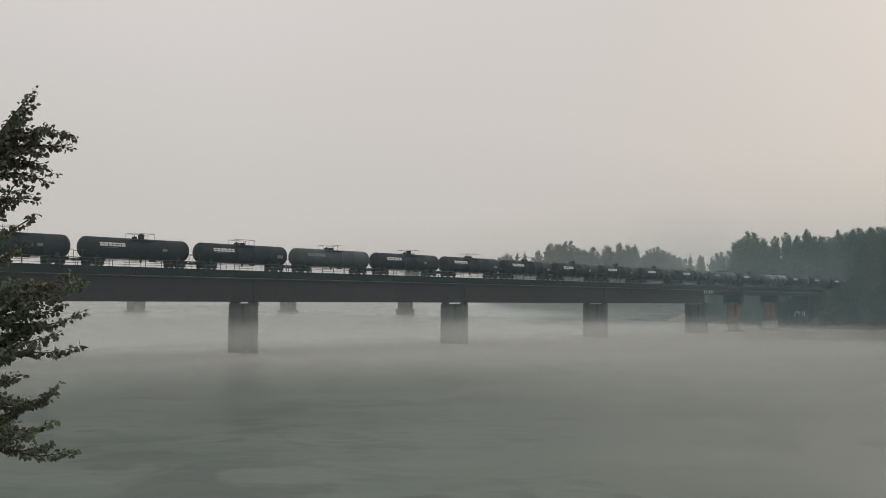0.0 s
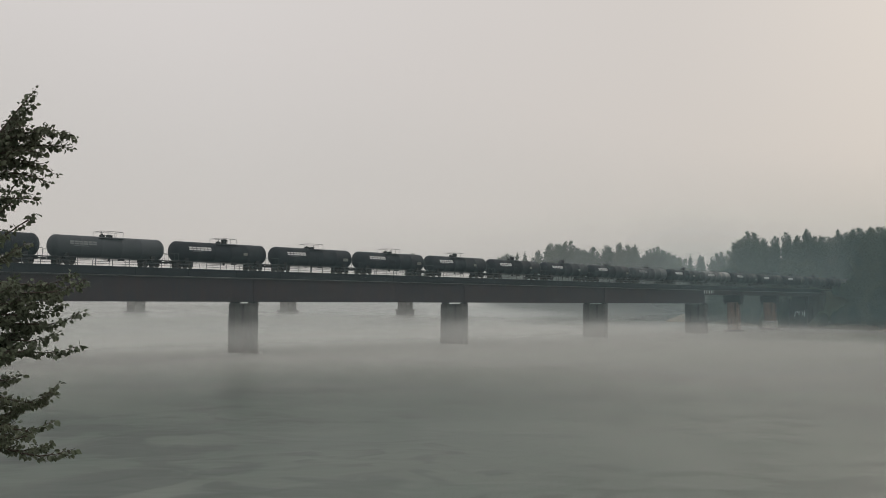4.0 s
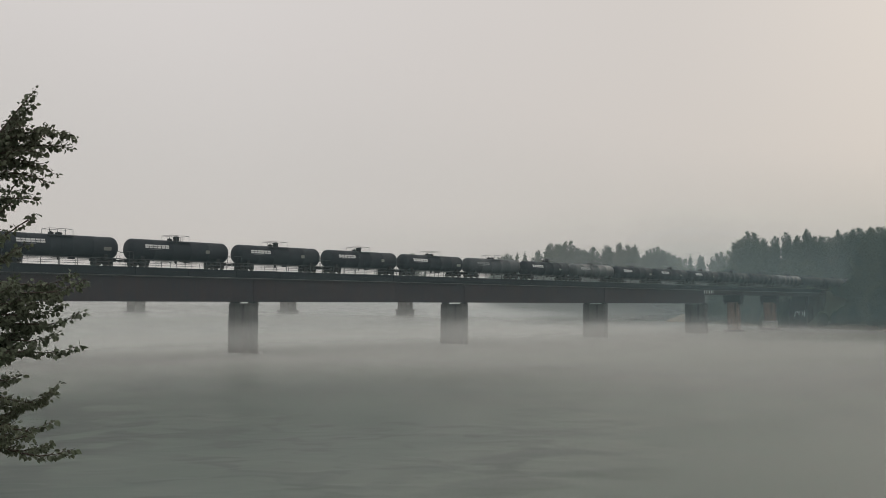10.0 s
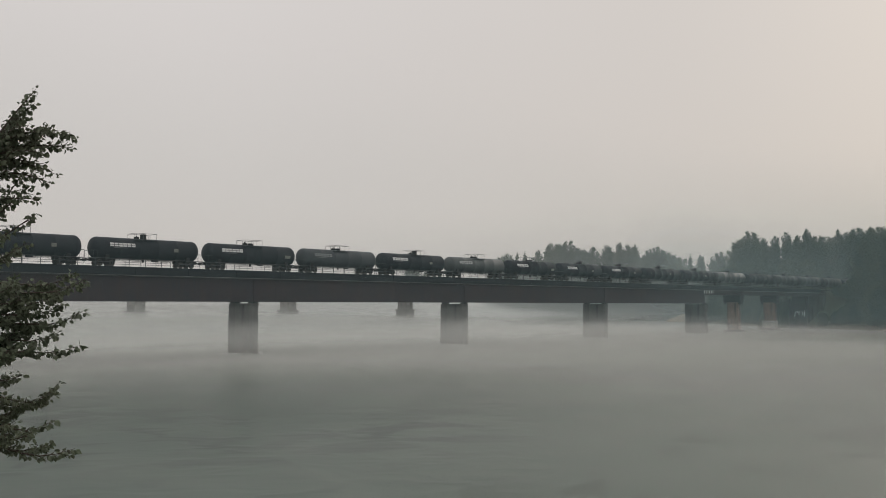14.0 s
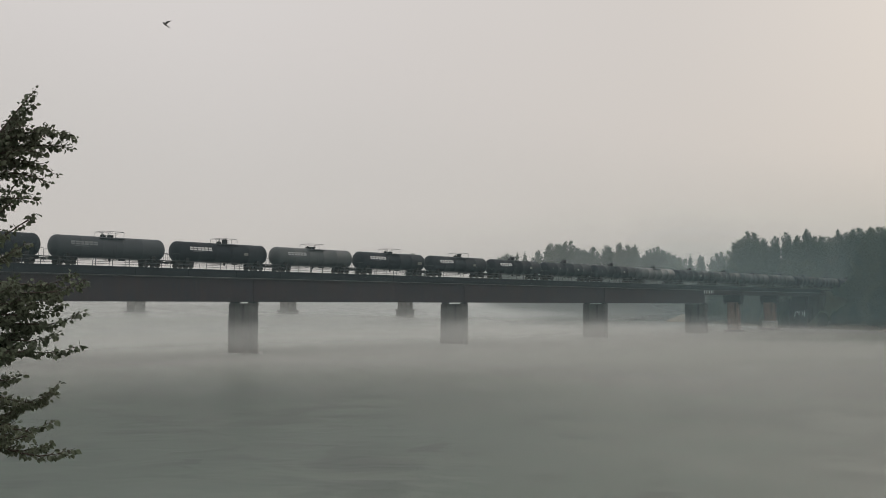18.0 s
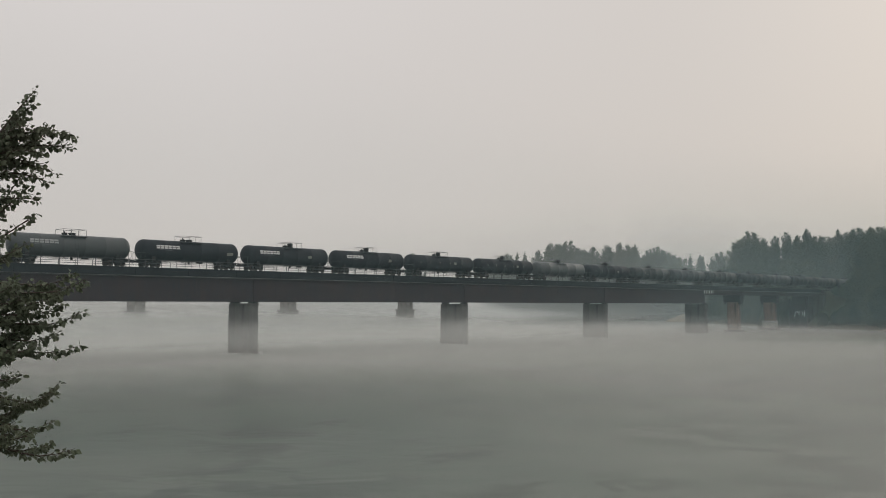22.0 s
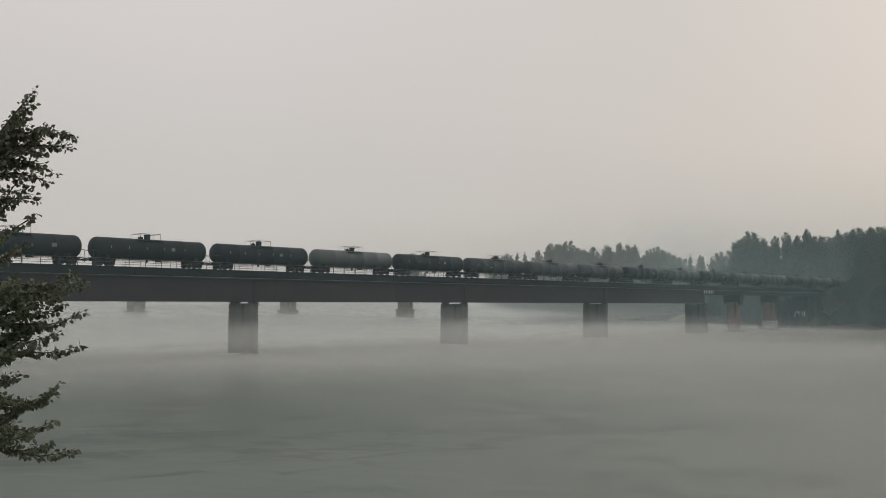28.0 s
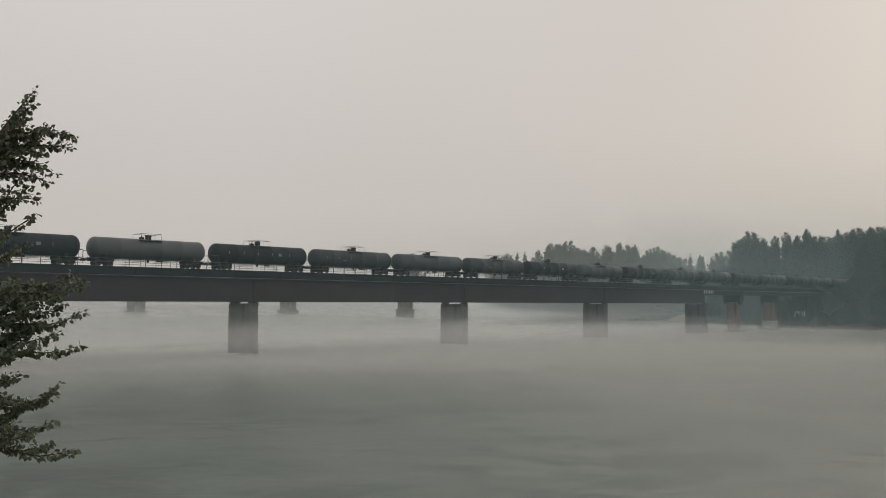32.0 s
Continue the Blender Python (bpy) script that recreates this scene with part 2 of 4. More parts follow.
def mist_mat(name, curve, along, top, low, thick, tall, noise_scale=0.02, white=0.65, smoky=None):
    """Drifting mist: thin white droplets, mostly see-through. along: (s, cover) stops of the thin smoke along the veil; top: heights between
    which the smoke thins out; low: (z, cover) stops of the ground mist; thick: (s, share) stops of the ground mist along the veil; tall: (s, share) stops of
    its height."""
    m = bpy.data.materials.new(name)
    m.use_nodes = True
    nt = m.node_tree
    nt.nodes.clear()
    n, l = nt.nodes.new, nt.links.new
    out = n("ShaderNodeOutputMaterial")
    tc, sep = n("ShaderNodeTexCoord"), n("ShaderNodeSeparateXYZ")
    l(tc.outputs["Object"], sep.inputs[0])

    def stops(v, rows):
        lo, hi = rows[0][0], rows[-1][0]
        r, c = n("ShaderNodeMapRange"), n("ShaderNodeValToRGB")
        r.inputs["From Min"].default_value, r.inputs["From Max"].default_value = lo, hi
        l(v, r.inputs["Value"])
        l(r.outputs[0], c.inputs[0])
        c.color_ramp.interpolation = curve
        e = c.color_ramp.elements
        for i, (x, y) in enumerate(rows):
            q = e[i] if i < 2 and len(rows) == 2 else (e[0] if i == 0 else e[-1] if i == len(rows) - 1 else e.new((x - lo) / (hi - lo)))
            q.position = (x - lo) / (hi - lo)
            q.color = (y, y, y, 1)
        return c.outputs[0]

    def op(kind, a, b):
        q = n("ShaderNodeMath")
        q.operation = kind
        for i, x in enumerate((a, b)):
            if isinstance(x, (int, float)):
                q.inputs[i].default_value = x
            else:
                l(x, q.inputs[i])
        return q.outputs[0]

    mp, noi = n("ShaderNodeMapping"), n("ShaderNodeTexNoise")
    mp.inputs["Scale"].default_value = (1, 1, 4.5)
    noi.inputs["Scale"].default_value, noi.inputs["Detail"].default_value, noi.inputs["Distortion"].default_value = noise_scale, 4, 0.6
    l(tc.outputs["Object"], mp.inputs[0])
    l(mp.outputs[0], noi.inputs["Vector"])
    wisp = n("ShaderNodeMapRange")
    for key, x in zip(("From Min", "From Max", "To Min", "To Max"), (0.3, 0.7, 0.90, 1.08)):
        wisp.inputs[key].default_value = x
    l(noi.outputs[0], wisp.inputs["Value"])
    smoke = op("MULTIPLY", stops(sep.outputs["X"], along), stops(sep.outputs["Z"], ((top[0], 1.0), (top[1], 0.0))))
    smoke = op("MULTIPLY", smoke, stops(sep.outputs["Z"], ((0.4, 0.0), (4.5, 1.0))))
    ground = op("MULTIPLY", op("MULTIPLY", stops(op("DIVIDE", sep.outputs["Z"], stops(sep.outputs["X"], tall)), low), stops(sep.outputs["X"], thick)), wisp.outputs[0])
    cover = op("MINIMUM", op("ADD", smoke, ground), 0.985)
    dif, tra, half = n("ShaderNodeBsdfDiffuse"), n("ShaderNodeBsdfTranslucent"), n("ShaderNodeMixShader")
    share, hue = op("DIVIDE", ground, op("ADD", op("ADD", smoke, ground), 0.001)), n("ShaderNodeMix")
    hue.data_type = "RGBA"
    l(share, hue.inputs["Factor"])
    hue.inputs["A"].default_value = smoky or SMOKE
    hue.inputs["B"].default_value = (white * 0.960, white * 0.985, white * 0.955, 1)
    for q in (dif, tra):
        l(hue.outputs["Result"], q.inputs[0])
    half.inputs[0].default_value = 0.12
    l(dif.outputs[0], half.inputs[1])
    l(tra.outputs[0], half.inputs[2])
    clear, mix = n("ShaderNodeBsdfTransparent"), n("ShaderNodeMixShader")
    l(cover, mix.inputs[0])
    l(clear.outputs[0], mix.inputs[1])
    l(half.outputs[0], mix.inputs[2])
    l(mix.outputs[0], out.inputs[0])
    return m


# ---- building tools ----
def part(name, bm, material, parent=None, label="", at=None, smooth=False):
    me = bpy.data.meshes.new(name)
    bmesh.ops.recalc_face_normals(bm, faces=bm.faces)
    bm.to_mesh(me)
    bm.free()
    me.materials.append(material)
    if smooth:
        me.polygons.foreach_set("use_smooth", [True] * len(me.polygons))
        me.set_sharp_from_angle(angle=radians(40))
    ob = new(name, me)
    if parent:
        ob.parent = parent
    if at:
        ob.matrix_basis = at
    if label:
        ob["label"] = label
    return ob


def twin(ob, at, parent=None):
    """A further piece on the same mesh."""
    o = new(ob.name.split(".")[0], ob.data)
    o.parent = parent or ob.parent
    o.matrix_basis = at
    if "label" in ob:
        o["label"] = ob["label"]
    return o


def box(bm, x0, x1, y0, y1, z0, z1, bevel=0.0):
    made = bmesh.ops.create_cube(bm, size=1, matrix=Matrix.LocRotScale(((x0 + x1) / 2, (y0 + y1) / 2, (z0 + z1) / 2), None, (x1 - x0, y1 - y0, z1 - z0)))
    if bevel:
        bmesh.ops.bevel(bm, geom=list({e for v in made["verts"] for e in v.link_edges}), offset=bevel, segments=1, affect="EDGES")
    return bm


def boxed(*a, bevel=0.0):
    return box(bmesh.new(), *a, bevel=bevel)


def tube(bm, a, b, r0, r1=None, sides=6, caps=True):
    a, b = Vector(a), Vector(b)
    w = (b - a).to_track_quat("Z", "Y").to_matrix().to_4x4()
    bmesh.ops.create_cone(bm, cap_ends=caps, segments=sides, radius1=r0, radius2=r0 if r1 is None else r1, depth=(b - a).length,
                          matrix=Matrix.Translation((a + b) / 2) @ w)
    return bm


def lathe(bm, profile, sides, axis="Z", at=(0, 0, 0)):
    """A turned body from (along, radius) rows."""
    rings = []
    for h, r in profile:
        ring = []
        for i in range(sides):
            a = 2 * math.pi * i / sides
            u, v = r * math.cos(a), r * math.sin(a)
            ring.append(bm.verts.new(Vector(at) + Vector({"Z": (u, v, h), "X": (h, u, v), "Y": (u, h, v)}[axis])))
        rings.append(ring)
    for p, q in zip(rings, rings[1:]):
        for i in range(sides):
            bm.faces.new((p[i], p[(i + 1) % sides], q[(i + 1) % sides], q[i]))
    bm.faces.new(rings[0])
    bm.faces.new(rings[-1])
    return bm


def thing(name, m, label, category, group=""):
    ob = new(name)
    ob.matrix_basis = m
    ob.empty_display_size = 0.3
    return tagged(ob, label, category, group)


# the railway line: s metres along it, y metres away from the near bank, z up
TURN = 46.41
LINE = pose(-88.62, 84.36, 0, 0, 0, TURN)
RAIL_TOP = 13.2


def on_line(s, y, z):
    return LINE @ Matrix.Translation((s, y, z))


# ---- ground, river and banks ----
def smooth(a, b, x):
    x = min(1, max(0, (x - a) / (b - a)))
    return x * x * (3 - 2 * x)


def east_edge(y):
    """The x of the right bank's water edge at y."""
    if y < 264:
        return 129 + (264 - y) * 0.75
    if y < 320:
        return 129 - (y - 264) * 0.16
    if y < 420:
        return 120 - 10 * math.sin((y - 320) / 100 * math.pi)
    return 120 + 8 * smooth(420, 480, y)


def far_edge(x):
    """The y of the far bank's water edge at x."""
    return 500 - 0.35 * (x - 60) if x > 60 else 500 - 2.2 * (x - 60)


def land(x, y):
    s = (x + 88.62) * 0.68947 + (y - 84.36) * 0.72431
    off = abs(-(x + 88.62) * 0.72431 + (y - 84.36) * 0.68947)
    near = 16 + 1.5 * math.sin(x * 0.05) - y
    h = -3 + 9.1 * smooth(-14, 14, near)
    e = x - east_edge(y)
    h = max(h, -3 + 5.2 * smooth(-8, 12, e) + 2.0 * smooth(10, 40, e))
    h = max(h, -3 + 6.0 * smooth(-10, 30, y - far_edge(x)))
    if s < -78 or s > 312:
        end = -78 - s if s < -78 else s - 312
        h = max(h, min(12.72, 12.72 - max(0, off - 3.6) / 1.5) - max(0, 6 - end) * 0.8)
    r = math.hypot(x, y)
    return h + (0.25 * noise.noise((x * 0.08, y * 0.08, 0)) + 0.8 * noise.noise((x * 0.012, y * 0.012, 3)) * smooth(150, 400, r)) * smooth(0, 3, h)


def grid_axis(lo, hi, marks):
    xs, x = [], lo
    while x < hi:
        xs.append(x)
        near = min(max(0, a - x, x - b) for a, b in marks)
        x += 6 + near * 0.16
    return xs + [hi]


def build_ground():
    xs = grid_axis(-2600, 2600, [(-330, -60), (100, 230)])
    ys = grid_axis(-700, 3600, [(-140, 40), (255, 600)])
    verts = [(x, y, land(x, y)) for y in ys for x in xs]
    w = len(xs)
    faces = [(j * w + i, j * w + i + 1, (j + 1) * w + i + 1, (j + 1) * w + i) for j in range(len(ys) - 1) for i in range(w - 1)]
    me = bpy.data.meshes.new("ground")
    me.from_pydata(verts, [], faces)
    me.materials.append(M_GROUND)
    me.polygons.foreach_set("use_smooth", [True] * len(me.polygons))
    tagged(new("ground", me), "grassy soil of the river banks and the river bed", "ground", kind="structure")


build_ground()

bm = bmesh.new()
bmesh.ops.create_grid(bm, x_segments=8, y_segments=8, size=3400)
water = part("water", bm, M_WATER)
tagged(water, "grey-green silty river water with eddies and soft ripples", "river", kind="structure")


def sand_bar():
    bm = bmesh.new()
    rings = []
    for k, (w, z) in enumerate(((1.0, -0.6), (0.86, 0.9), (0.6, 2.6), (0.3, 4.2))):
        ring = []
        for i in range(28):
            a = 2 * math.pi * i / 28
            r = w * (1 + 0.15 * noise.noise((math.cos(a) * 2, math.sin(a) * 2, 5)))
            ring.append(bm.verts.new((r * 16 * math.cos(a), r * 24 * math.sin(a), z)))
        rings.append(ring)
    for p, q in zip(rings, rings[1:]):
        for i in range(28):
            bm.faces.new((p[i], p[(i + 1) % 28], q[(i + 1) % 28], q[i]))
    bm.faces.new(rings[-1])
    tagged(part("sand_bar", bm, M_SAND, at=pose(121, 430, 0, 0, 0, -12), smooth=True), "pale sand bar at the edge of the wooded bank", "sand bar", kind="structure")


sand_bar()

# ---- the railway bridge ----
PIER0, SPAN = 82.6, 49.3
PIERS = [PIER0 + SPAN * i for i in range(-3, 4)]
BENTS = (253.0, 278.0, 302.5)


def pier(s):
    t = thing("bridge_pier", on_line(s, 0, 0), "streaked grey concrete river pier under the railway girders", "bridge pier", "river piers")
    bm = bmesh.new()
    # shaft with a slight batter and a rounded upstream nose
    rings = []
    for z, g in ((-3.2, 0.05), (0.0, 0.04), (4.0, 0.02), (7.62, 0.0)):
        ring = []
        for x, y in ((-0.8, 3.1), (-0.8, -2.7), (-0.5, -3.05), (0, -3.15), (0.5, -3.05), (0.8, -2.7), (0.8, 3.1), (0.5, 3.3), (-0.5, 3.3)):
            ring.append(bm.verts.new((x + math.copysign(g, x) if x else 0, y + math.copysign(g, y), z)))
        rings.append(ring)
    for p, q in zip(rings, rings[1:]):
        for i in range(len(p)):
            bm.faces.new((p[i], p[(i + 1) % len(p)], q[(i + 1) % len(p)], q[i]))
    bm.faces.new(rings[-1])
    part("shaft", bm, M_PIER, t)
    part("cap", boxed(-0.77, 0.77, -2.95, 3.15, 7.62, 8.02, bevel=0.04), M_PIER, t)
    for y in (-2.45, 2.45):
        for x in (-0.45, 0.45):
            part("bearing", boxed(x - 0.3, x + 0.3, y - 0.3, y + 0.3, 8.02, 8.27, bevel=0.02), M_IRON, t, "dark steel bearing block")


def girder_span(s0, s1, low, name, label, group, step):
    t = thing(name, on_line((s0 + s1) / 2, 0, 0), label, "bridge girder", group)
    h = (s1 - s0) / 2 - 0.06
    for y in (-2.5, 2.5):
        part("web", boxed(-h, h, y - 0.02, y + 0.02, low + 0.06, 11.80), M_GIRDER, t)
        part("bottom_flange", boxed(-h, h, y - 0.26, y + 0.26, low, low + 0.06), M_GIRDER, t)
        # the top flange is paler than the web, as a thin pale line
        part("top_flange", boxed(-h, h, y - 0.28, y + 0.28, 11.80, 11.87), M_FLANGE, t, "pale top flange")
    count = max(2, round(2 * h / step))
    first = None
    for i in range(count + 1):
        m = Matrix.Translation((-h + 0.1 + (2 * h - 0.2) * i / count, -2.60, 0))
        if first is None:
            first = part("stiffener", boxed(-0.03, 0.03, 0.068, 0.079, low + 0.07, 11.79), M_GIRDER, t, at=m)
        else:
            twin(first, m)
    for i in range(0, count + 1, 4):
        x = -h + 0.1 + (2 * h - 0.2) * i / count
        bm = bmesh.new()
        tube(bm, (x, -2.45, low + 0.3), (x, 2.45, 11.5), 0.07, sides=4)
        tube(bm, (x, 2.45, low + 0.3), (x, -2.45, 11.5), 0.07, sides=4)
        part("cross_brace", bm, M_IRON, t)


for s in PIERS:
    pier(s)
edges = [PIERS[0] - 22] + PIERS
for a, b in zip(edges, edges[1:]):
    girder_span(a, b, 8.27, "girder_span", "dark rust-streaked riveted plate girder span resting on concrete piers", "main girder spans", 2.05)
ends = [PIERS[-1], *BENTS, 312.0]
for a, b in zip(ends, ends[1:]):
    girder_span(a, b, 10.75, "approach_span", "shallow dark plate girder approach span near the wooded bank", "approach spans", 1.9)


def bent(s, rusty):
    """An approach support: a footing, a narrow wall shaft and a wide dark cap under the girder ends."""
    x, y = (LINE @ Vector((s, 0, 0))).to_2d()
    g = land(x, y) - 0.3
    t = thing("approach_bent", on_line(s, 0, 0), "rust-stained concrete approach support with a wide dark cap", "bridge support", "approach supports")
    low = max(0.5, g + 0.9)
    part("footing", boxed(-1.3, 1.3, -2.6, 2.6, min(g, -1.5), low, bevel=0.08), M_PIER, t)
    if s == BENTS[1]:
        part("plinth", boxed(-1.15, 1.15, -2.1, 2.1, low, low + 2.4, bevel=0.12), M_PLINTH, t, "pale weathered concrete plinth")
    part("shaft", boxed(-0.85, 0.85, -1.75, 1.75, low, 8.6, bevel=0.12), M_RUSTPIER if rusty else M_PIER, t)
    # cap and corbels take a darker concrete than the shaft
    part("cap", boxed(-1.1, 1.1, -2.7, 2.7, 8.6, 10.75, bevel=0.10), M_CAP, t, "dark concrete cap")
    for yy in (-2.5, 2.5):
        part("corbel", boxed(-0.9, 0.9, min(yy, yy * 0.72), max(yy, yy * 0.72), 8.0, 8.6, bevel=0.08), M_CAP, t)


for s, rusty in zip(BENTS, (True, True, False)):
    bent(s, rusty)
t = thing("abutment", on_line(313.5, 0, 0), "plain concrete bridge abutment set into the wooded bank", "abutment")
part("wall", boxed(-1.4, 1.4, -3.6, 3.6, -1.0, 10.74, bevel=0.05), M_PIER, t)
part("backwall", boxed(0.0, 1.4, -3.6, 3.6, 10.74, 12.6, bevel=0.03), M_PIER, t)
t = thing("abutment", on_line(PIERS[0] - 23.5, 0, 0), "plain concrete bridge abutment set into the near bank", "abutment")
part("wall", boxed(-1.4, 1.4, -3.6, 3.6, -1.0, 8.26, bevel=0.05), M_PIER, t)
part("backwall", boxed(-1.4, 0.0, -3.6, 3.6, 8.26, 12.6, bevel=0.03), M_PIER, t)


def painted_marks():
    """Pale sprayed scribble on the last support's wall and a log on the bank."""
    t = thing("painted_marks", on_line(300.4, 0.0, 5.3), "pale sprayed scribble on a dark concrete wall", "graffiti")
    part("wall", boxed(0.0, 0.5, -2.6, 3.2, -5.3, 4.4, bevel=0.04), M_CAP, t, "dark concrete wall panel")
    rng = random.Random(8)
    for i in range(7):
        bm = bmesh.new()
        y, a, h = -2.2 + 0.62 * i, rng.uniform(0, 5), rng.uniform(0.7, 1.1)
        last = Vector((-0.03, y + 0.3 * math.cos(a), h * math.sin(a) - 0.3))
        for k in range(rng.randint(2, 4)):
            a += rng.choice((-1, 1)) * rng.uniform(0.9, 1.6)
            q = Vector((-0.03, y + 0.34 * math.cos(a), h * math.sin(a) - 0.3))
            tube(bm, last, q, 0.10, sides=4)
            last = q
        part("scribble", bm, M_WHITE, t, "pale sprayed stroke")
    t = thing("driftwood_log", pose(130.5, 267, 0.25, 0, 0, 14), "bleached driftwood log lying at the water's edge", "log")
    bm = bmesh.new()
    tube(bm, (-2.6, 0, 0), (0.4, 0.15, 0.1), 0.32, 0.28, sides=9)
    tube(bm, (0.4, 0.15, 0.1), (3.0, -0.1, 0.5), 0.28, 0.12, sides=9)
    tube(bm, (0.6, 0.1, 0.15), (1.3, -0.5, 0.9), 0.10, 0.04, sides=6)
    part("stem", bm, M_DRIFT, t)


painted_marks()


def end_bars():
    # added bars that draw a row of pale upright marks below the deck
    t = thing("end_post_row", on_line(229.6, -2.95, 0), "short row of pale upright bars under the bridge deck edge", "post row")
    for i in range(6):
        part("pale_post", boxed(-0.1 + 1.0 * i, 0.1 + 1.0 * i, -0.05, 0.05, 10.95, 11.86), M_WHITE, t)
    for i in range(9):
        part("faint_post", boxed(6.2 + 1.25 * i, 6.32 + 1.25 * i, -0.05, 0.05, 11.3, 11.8), M_PALE_GREY, t, "faint grey upright bar")


end_bars()

# deck: ties, fascia boards, walkway and railing in lengths
DECK0, DECK1 = PIERS[0] - 22, 312.0


def deck():
    t = thing("bridge_deck", on_line(0, 0, 0), "dark timber bridge deck with sleepers and a weathered edge", "bridge deck")
    t["kind"] = "structure"
    part("deck_floor", boxed(DECK0, DECK1, -2.35, 2.35, 11.88, 12.85), M_FASCIA, t)
    n = 48
    first = None
    w = (DECK1 - DECK0) / n
    for side in (-1, 1):
        for i in range(n):
            m = Matrix.Translation((DECK0 + w * (i + 0.5), side * 3.0, 0))
            if first is None:
                first = part("edge_board", boxed(-w / 2 + 0.012, w / 2 - 0.012, -0.06, 0.06, 12.0, 13.14, bevel=0.015), M_FASCIA, t, at=m)
            else:
                twin(first, m)
    # added tube that draws the thin pale line below the deck edge
    part("cable_conduit", tube(bmesh.new(), (DECK0, -3.0, 11.93), (DECK1, -3.0, 11.93), 0.055, sides=8), M_PALE_GREY, t, "pale grey tube along the underside of the deck edge")
    bm = bmesh.new()
    for i in range(int((DECK1 - DECK0) / 0.6)):
        x = DECK0 + 0.3 + 0.6 * i
        box(bm, x - 0.11, x + 0.11, -2.92, 2.92, 12.85, 13.02)
    o = part("sleepers", bm, M_TIE, t, "closely laid timber sleepers")
    o["kind"] = "stuff"
    first = None
    for i in range(int((DECK1 - DECK0) / 2.46)):
        m = Matrix.Translation((DECK0 + 1.2 + 2.46 * i, -2.65, 0))
        bm = bmesh.new()
        if first is None:
            first = part("bracket", boxed(-0.05, 0.05, -0.28, 0.1, 11.88, 12.02), M_IRON, t, at=m)
        else:
            twin(first, m)


deck()


def railing(y):
    t = thing("walkway_railing", on_line(0, y, 0), "thin grey steel handrail along the bridge walkway", "railing")
    for z in (13.72, 14.22):
        part("rail_bar", tube(bmesh.new(), (DECK0, 0, z), (DECK1, 0, z), 0.035, sides=6), M_RAILING, t)
    first = None
    for i in range(int((DECK1 - DECK0) / 2.46)):
        m = Matrix.Translation((DECK0 + 1.2 + 2.46 * i, 0, 0))
        if first is None:
            first = part("post", boxed(-0.035, 0.035, -0.035, 0.035, 12.95, 14.26), M_RAILING, t, at=m)
        else:
            twin(first, m)


railing(-3.02)
railing(3.02)


def track():
    t = thing("railway_track", on_line(0, 0, 0), "pair of worn steel rails crossing the bridge and the banks", "railway track")
    t["kind"] = "structure"
    for y in (-0.755, 0.755):
        bm = bmesh.new()
        box(bm, -420, 1120, y - 0.036, y + 0.036, 13.15, RAIL_TOP)
        box(bm, -420, 1120, y - 0.07, y + 0.07, 13.025, 13.045)
        box(bm, -420, 1120, y - 0.012, y + 0.012, 13.045, 13.15)
        part("rail", bm, M_RAIL, t)
    bm = bmesh.new()
    for a, b in ((-420, DECK0), (DECK1, 1120)):
        for i in range(int((b - a) / 0.6)):
            x = a + 0.3 + 0.6 * i
            box(bm, x - 0.11, x + 0.11, -1.3, 1.3, 12.8, 13.02)
    o = part("sleepers", bm, M_TIE, t)
    o["kind"] = "stuff"


track()


# ---- the old piers beyond ----
def old_bridge():
    for i in range(-1, 3):
        s = 114.9 + 48.3 * i
        t = thing("old_bridge_pier", on_line(s, 96.5, 0), "pale concrete pier with a wider stepped base, half lost in mist", "bridge pier", "old bridge piers")
        part("shaft", boxed(-1.5, 1.5, -2.2, 2.2, 6.3, 9.6, bevel=0.15), M_OLDPIER, t)
        part("base", boxed(-1.9, 1.9, -2.7, 2.7, -3.0, 6.3, bevel=0.25), M_OLDPIER, t)
        part("ledge", boxed(-2.05, 2.05, -2.85, 2.85, 5.9, 6.34, bevel=0.06), M_OLDPIER, t)


old_bridge()


